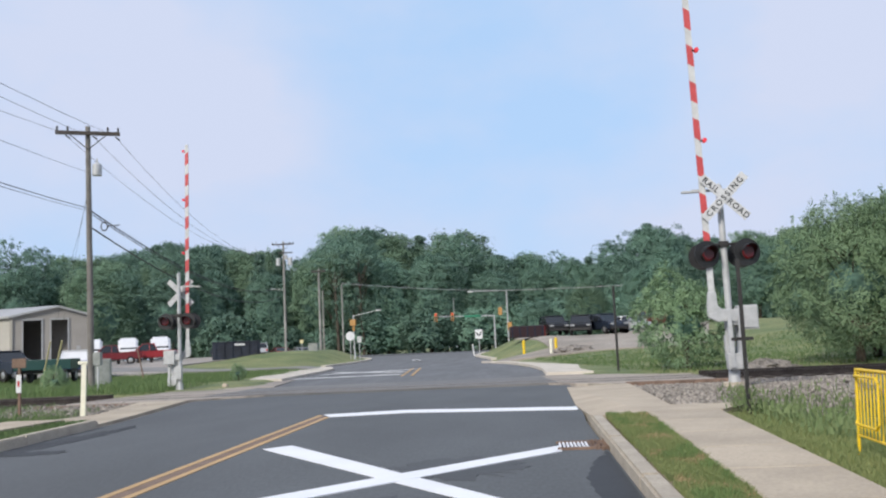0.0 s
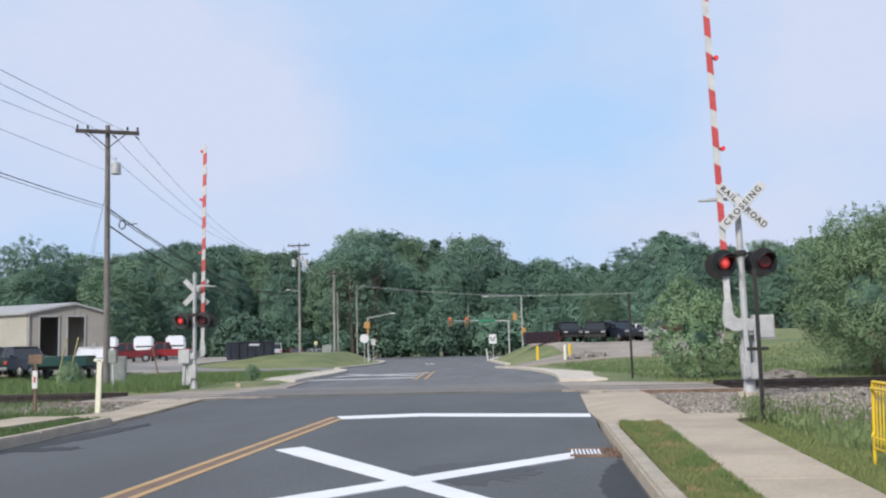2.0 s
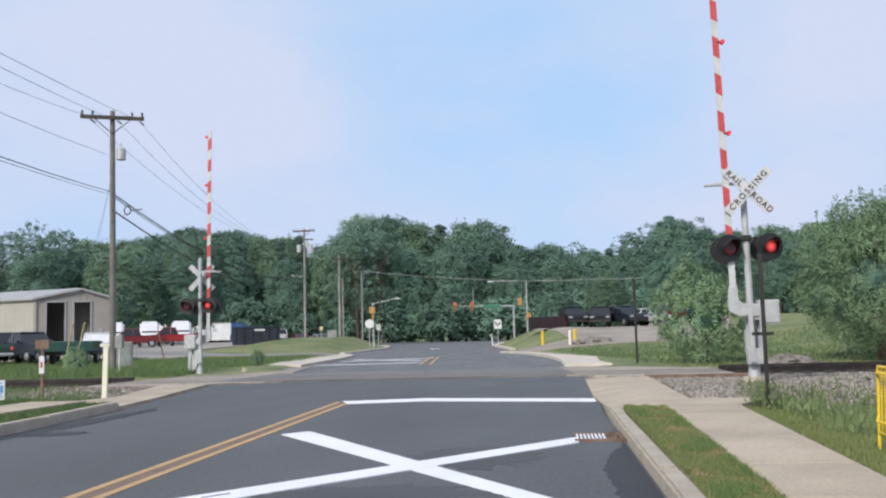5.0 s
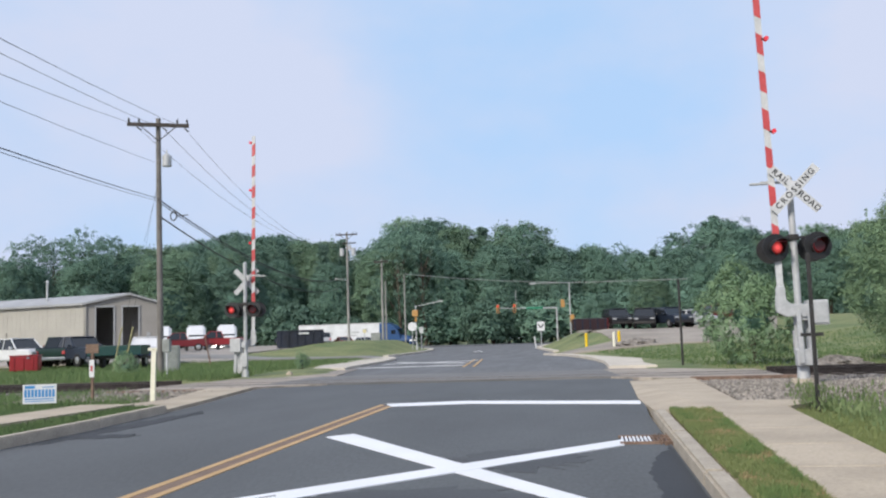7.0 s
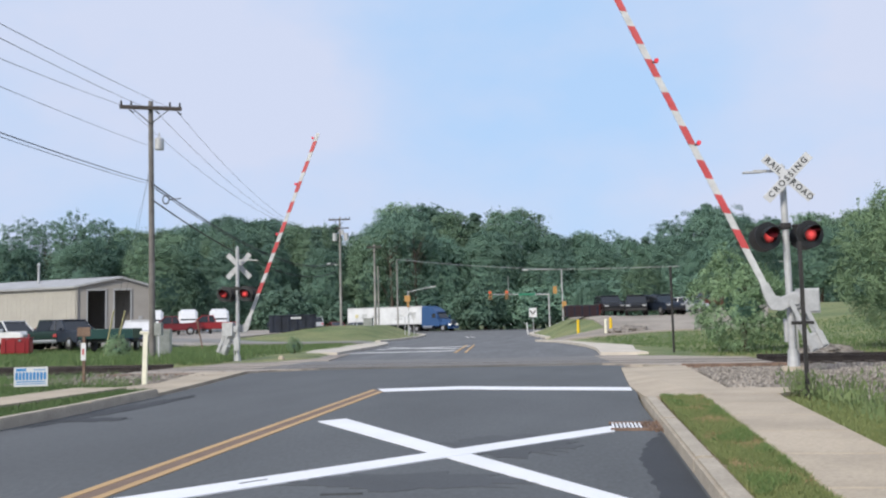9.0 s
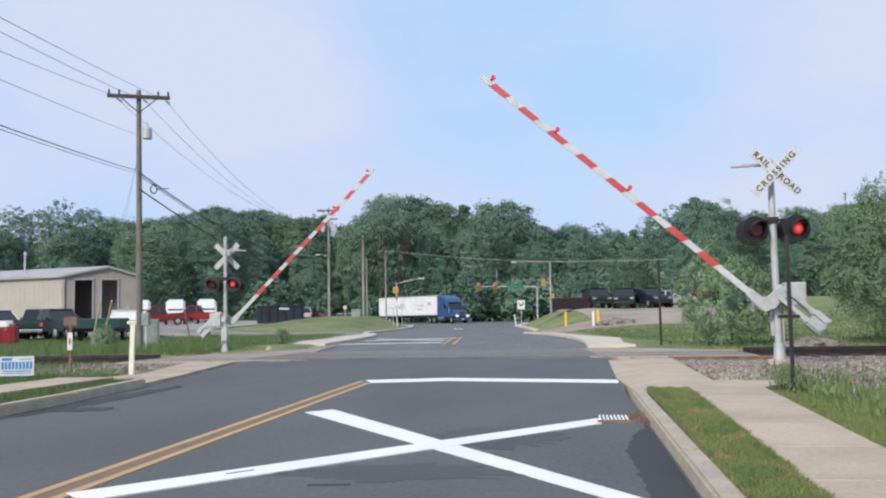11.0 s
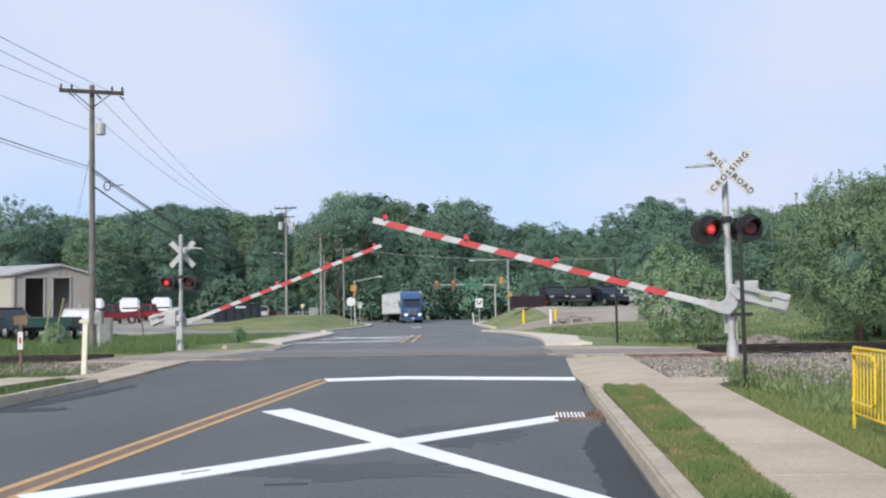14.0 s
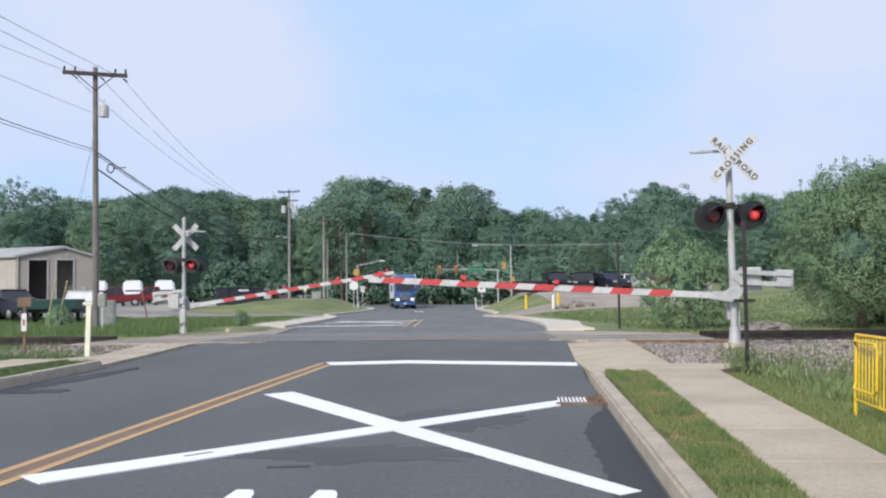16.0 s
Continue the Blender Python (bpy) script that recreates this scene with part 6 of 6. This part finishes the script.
    for model, x, y, s, a in ((bush, 5.7, 33.6, 0.93, 10), (big, 11.55, 33.0, 0.94, 40), (big2, 14.6, 32.0, 0.98, 160), (big, 17.8, 34.0, 1.05, 200), (big2, 13.4, 36.5, 0.95, 20), (big, 20, 31, 1.0, 90)):
        plant(model, x, y, s, a)
    low = make_tree("shrub", 71, 1.1, 0.8, M_LEAF_LIGHT, "small round green shrub by the track", "shrub", "trackside shrubs", leaf=0.035, sprays=300, leaves=18, spray=0.075, low=0.0, amp=0.6, shoots=0.35, core=0.4)
    plant(low, -18.9, 35.6, 0.85, 0, 0.75)
    plant(low, -13.0, 40.9, 0.6, 80, 0.6)
    for m in (*tall, pine, thin, *airy, *shrub, bush, big, big2, low):
        for o in (*m.children_recursive, m):
            bpy.data.objects.remove(o)


def blades(name, places, mat, label, seed, tall=(0.08, 0.2), width=0.012, category="grass"):
    rng = np.random.default_rng(seed)
    P = np.array(places)
    n = len(P)
    a = rng.uniform(0, math.tau, n)
    h = rng.uniform(*tall, n)
    lean = rng.normal(size=(n, 2)) * h[:, None] * 0.35
    side = np.stack((np.cos(a), np.sin(a)), 1) * (width * rng.uniform(0.6, 1.5, n))[:, None]
    z = P[:, 2]
    v0 = np.column_stack((P[:, :2] - side, z - 0.02))
    v1 = np.column_stack((P[:, :2] + side, z - 0.02))
    v2 = np.column_stack((P[:, :2] + side * 0.7 + lean * 0.4, z + h * 0.6))
    v3 = np.column_stack((P[:, :2] - side * 0.7 + lean * 0.4, z + h * 0.6))
    v4 = np.column_stack((P[:, :2] + lean, z + h))
    verts = np.stack((v0, v1, v2, v3, v4), 1).reshape(-1, 3)
    faces = []
    for i in range(n):
        b = i * 5
        faces.append((b, b + 1, b + 2, b + 3))
        faces.append((b + 3, b + 2, b + 4))
    me = bpy.data.meshes.new(name)
    me.from_pydata(verts.tolist(), [], faces)
    me.materials.append(mat)
    tagged(new(name, me), label, category, kind="stuff")


def build_grass():
    rng = random.Random(5)
    # verge between kerb and pavement
    bed = B()
    prism(bed, [(0.95, -9), (1.06, -9), (1.40, -2), (1.46, 5), (1.72, 13.72), (1.13, 13.72), (1.0, 5)], -0.1, 0.10)
    tagged(part("verge", bed, M_SOIL), "strip of rough grass between kerb and pavement", "grass", kind="structure")
    pts = []
    while len(pts) < 34000:
        y = 4.0 + 9.75 * rng.random() ** 1.3
        x0, x1 = 0.99 + 0.011 * y, 1.31 + 0.030 * y
        x = rng.uniform(x0 - 0.03, x1 + 0.05)
        bare = noise.noise((x * 2.2, y * 1.1, 3.3)) + 0.5 * noise.noise((x * 6, y * 4, 8.1))
        if bare < -0.2 and rng.random() < 0.85 or x > x1 + 0.05 * noise.noise((y * 1.7, 0, 0)):
            continue
        pts.append((x, y, 0.10))
    blades("grass_blades", pts, M_BLADE, "short ragged grass blades on the verge", 1, (0.015, 0.065), 0.004)
    pts = []
    while len(pts) < 5200:
        y = 4.0 + 9.7 * rng.random() ** 1.3
        x = rng.uniform(0.98 + 0.011 * y, 1.29 + 0.030 * y)
        if noise.noise((x * 3.1, y * 2.0, 6.6)) > 0.22:
            pts.append((x, y, 0.10))
    blades("grass_blades", pts, M_TUFT, "longer darker grass tufts on the verge", 19, (0.03, 0.085), 0.004)
    pts = []
    while len(pts) < 9500:
        y = 4.0 + 9.6 * rng.random() ** 1.3
        x = rng.uniform(1.0 + 0.011 * y, 1.29 + 0.030 * y)
        if noise.noise((x * 2.2, y * 1.1, 3.3)) < -0.02:
            pts.append((x, y, 0.10))
    blades("dry_grass", pts, M_STRAW, "dry straw-coloured grass in bare spots of the verge", 9, (0.01, 0.05), 0.005)
    pts = []
    while len(pts) < 46000:
        y = 5.0 + 10.2 * rng.random()
        x = 2.06 + 0.055 * y + 4.2 * rng.random() ** 1.4
        pts.append((x, y, land(x, y) + 0.02))
    blades("grass_blades", pts, M_BLADE, "lush grass beside the pavement", 2, (0.02, 0.09), 0.005)
    pts = []
    while len(pts) < 800:
        y = rng.uniform(10.5, 14.8) if rng.random() < 0.9 else rng.uniform(15, 19)
        x = 3.0 + 9 * rng.random() ** 1.1
        if x < 3.2 + max(0.0, y - 15.5) * 0.45 or noise.noise((x * 0.8, y * 0.8, 1.7)) < -0.05:
            continue
        pts.append((x, y, land(x, y)))
    blades("weeds", pts, M_WEED, "tall straggling weeds along the ballast", 3, (0.10, 0.42), 0.008, "weeds")
    leaves = [(x + rng.uniform(-0.2, 0.2), y + rng.uniform(-0.2, 0.2), z + rng.uniform(0.0, 0.26)) for x, y, z in pts for _ in range(4)]
    blades("weeds", leaves, M_WEED, "broad weed leaves along the ballast", 4, (0.03, 0.09), 0.016, "weeds")
    # tall stems in loose clumps, and tufts at the feet of post and mast
    stems = []
    for cx, cy, n, r in [(3.15, 14.2, 60, 0.22), (3.4, 14.9, 16, 0.25), (4.0, 14.0, 40, 0.4), (4.9, 14.6, 45, 0.5), (5.5, 13.2, 60, 0.4), (5.6, 15.6, 34, 0.5), (6.6, 14.8, 60, 0.5), (7.2, 16.8, 24, 0.6), (8.2, 15.6, 50, 0.6)]:
        for _ in range(n):
            x, y = rng.gauss(cx, r), rng.gauss(cy, r)
            if x > 2.45 + 0.037 * y:
                stems.append((x, y, land(x, y)))
    blades("weeds", stems, M_WEED, "tall wispy weed stems in clumps by the track", 15, (0.2, 0.62), 0.006, "weeds")
    tips = [(x + rng.uniform(-0.12, 0.12), y + rng.uniform(-0.12, 0.12), z + rng.uniform(0.08, 0.42)) for x, y, z in stems for _ in range(4)]
    blades("weeds", tips, M_WEED, "small leaves of the tall weeds", 16, (0.03, 0.08), 0.014, "weeds")
    # rank grass between the rails and the pavement of the oncoming lane
    pts = [(-13.2 - 18 * rng.random(), rng.uniform(19.8, 25.4), -0.03) for _ in range(11000)]
    pts += [(-10.4 - 3 * rng.random(), rng.uniform(19.6, 22.0), -0.02) for _ in range(700)]
    blades("grass_blades", pts, M_BANK, "rank grass between rails and pavement", 18, (0.06, 0.2), 0.009)
    # fallen leaves washed against the drain
    pts = [(min(0.88, rng.gauss(0.79, 0.07)), rng.gauss(10.8, 0.24), 0.004 + rng.uniform(0, 0.01)) for _ in range(110)]
    blades("leaf_litter", pts, M_RUST, "brown fallen leaves round the drain grate", 12, (0.01, 0.04), 0.016, "leaf litter")
    # left verge, banks past the tracks
    pts = [(rng.uniform(-8.95, -7.7 - 0.04 * k), 8 + 9.0 * k / 12, 0.0 + 0.06) for k in [rng.uniform(0, 12) for _ in range(9000)]] + [(rng.uniform(-15, -10.15), rng.uniform(12, 20.6), 0.0) for _ in range(9000)]
    blades("grass_blades", pts, M_BANK, "grass along the oncoming lane", 6, (0.03, 0.10), 0.008)
    pts = []
    while len(pts) < 34000:
        x, y = rng.uniform(-34, -13.1), rng.uniform(31.6, 60)
        pts.append((x, y, land(x, y)))
    blades("grass_blades", pts, M_BANK, "uncut grass bank beyond the track", 7, (0.06, 0.22), 0.014)
    pts = []
    while len(pts) < 2600:
        x, y = rng.gauss(-15.5, 2.6), rng.gauss(33.6, 1.1)
        if x < -13.1 and y > 31.5:
            pts.append((x, y, land(x, y)))
    blades("weeds", pts, M_BANK, "rank weeds round the foot of the far signal", 17, (0.15, 0.5), 0.010, "weeds")
    pts = []
    while len(pts) < 18000:
        x, y = rng.uniform(0.6, 24), rng.uniform(31.4, 58)
        if x < 2.5 and y < 44 or x < 2.5 - (y - 43) * 0.16:
            continue
        pts.append((x, y, land(x, y)))
    blades("grass_blades", pts, M_BANK, "uncut grass beneath the trackside trees", 8, (0.04, 0.16), 0.018)


# ---- what moves ----
GATE_NEAR = [(0, 89.5), (6.9, 89.5), (7.2, 88.2), (7.5, 84.6), (8, 78.9), (8.5, 72.6), (9, 66.7), (9.5, 60.3), (10, 53.6), (10.7, 45.3), (11.5, 36.6), (12.5, 27.4), (13, 22.9), (13.5, 19.5), (14, 15.9), (14.5, 12.2), (15, 9.3), (15.5, 6.5), (16, 3.8)]
GATE_FAR = [(0, 89.4), (6.9, 89.3), (7.2, 88.3), (7.5, 84.9), (8, 79.6), (8.5, 74.0), (9, 68.2), (9.5, 62.4), (10, 56.7), (10.7, 48.8), (11.5, 40.1), (12.5, 30.6), (13, 27.2), (13.5, 23.5), (14, 20.0), (14.5, 16.7), (15, 13.7), (15.5, 11.0), (16, 8.3)]
TRUCK = [  # seconds, x, y of the bumper, heading in degrees from +x
    (0, -92, 144.0, 0), (1.5, -78, 144.0, 0), (3, -64, 144.2, 0), (4.2, -52.5, 144.4, 0), (5.5, -40.0, 144.6, -1), (6, -35.4, 144.6, -3), (6.5, -31.3, 144.4, -6), (7, -27.4, 143.8, -10), (7.5, -24.3, 142.9, -16), (8, -21.6, 141.6, -22), (8.5, -19.5, 139.8, -28), (9, -18.8, 137.6, -31), (9.5, -17.3, 134.9, -35), (10, -15.8, 131.6, -40),
    (10.8, -14.3, 127.0, -52), (11.6, -14.3, 122.2, -64), (12.5, -14.5, 117.2, -75), (13.2, -14.2, 113.8, -78), (14, -13.5, 110.3, -79), (15, -13.4, 106.2, -80), (16, -13.7, 102.2, -82)]


TRAILER = [(0, 0), (5.5, 0), (7, -6), (8, -12), (9, -19), (10, -27), (11.2, -42), (12.5, -56), (13, -63), (14, -71), (15, -76), (16, -79)]  # seconds, heading


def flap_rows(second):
    """An added flap covers the always-lit bulb to make it flash: it opens and shuts in beats of 0.6 s, from the moment
    the crossing is called; the two lamps of a pair take turns.
    """
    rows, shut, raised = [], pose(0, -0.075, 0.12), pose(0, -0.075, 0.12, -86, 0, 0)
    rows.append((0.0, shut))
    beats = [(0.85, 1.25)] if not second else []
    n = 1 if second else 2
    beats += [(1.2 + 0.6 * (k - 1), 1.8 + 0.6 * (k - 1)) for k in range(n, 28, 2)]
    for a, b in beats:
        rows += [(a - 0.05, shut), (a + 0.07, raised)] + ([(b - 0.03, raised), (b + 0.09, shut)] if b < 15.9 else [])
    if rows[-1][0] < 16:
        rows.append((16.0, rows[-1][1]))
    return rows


def motions():
    for flap, second in ADDED_FLAPS:
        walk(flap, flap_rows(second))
    for arm, rows, z in ((GATES[0], GATE_NEAR, 1.52), (GATES[1], GATE_FAR, 1.48)):
        walk(arm, [(t, pose(0.05, -0.2, z, 0, a, 0)) for t, a in rows])
    front = []
    for i in range(len(TRUCK) - 1):
        (t0, x0, y0, h0), (t1, x1, y1, h1) = TRUCK[i], TRUCK[i + 1]
        for k in range(10):
            f = k / 10
            t, x, y, h = (p + (q - p) * f for p, q in zip(TRUCK[i], TRUCK[i + 1]))
            front.append((t, x, y, h))
    front.append(TRUCK[-1])
    rows_t, rows_r = [], []
    for n, (t, x, y, h) in enumerate(front):
        d = Vector((math.cos(radians(h)), math.sin(radians(h))))
        p = Vector((x, y)) - d * 6.6
        z = road_height(y)
        if n % 5 == 0 or n == len(front) - 1:
            rows_t.append((t, pose(x, y, z, 0, 0, h + 90)))
            rows_r.append((t, pose(p.x, p.y, z, 0, 0, along(TRAILER, t) + 90)))
    walk(SEMI[0], rows_t)
    walk(SEMI[1], rows_r)
    walk(PASSING_CAR, [(0, pose(-125, 147, 0.36, 0, 0, 90)), (10.0, pose(-36, 147, 0.36, 0, 0, 90)), (12.5, pose(-15.9, 147, 0.36, 0, 0, 90)), (13.0, pose(-11.4, 147, 0.36, 0, 0, 90)), (16, pose(18, 147, 0.36, 0, 0, 90))])


build_ground()
build_road()
build_markings()
GATES = build_signals()
build_poles()
build_roadside()
build_junction()
build_workshop()
build_vehicles()
SEMI = build_semi()
PASSING_CAR = vehicle("sedan", pose(0, 0, 0), paint("grey", (0.05, 0.055, 0.06)), "dark grey car driving along the cross street", group="")
build_trees()
build_drain()
build_grass()
build_railway()
build_pavement()
motions()
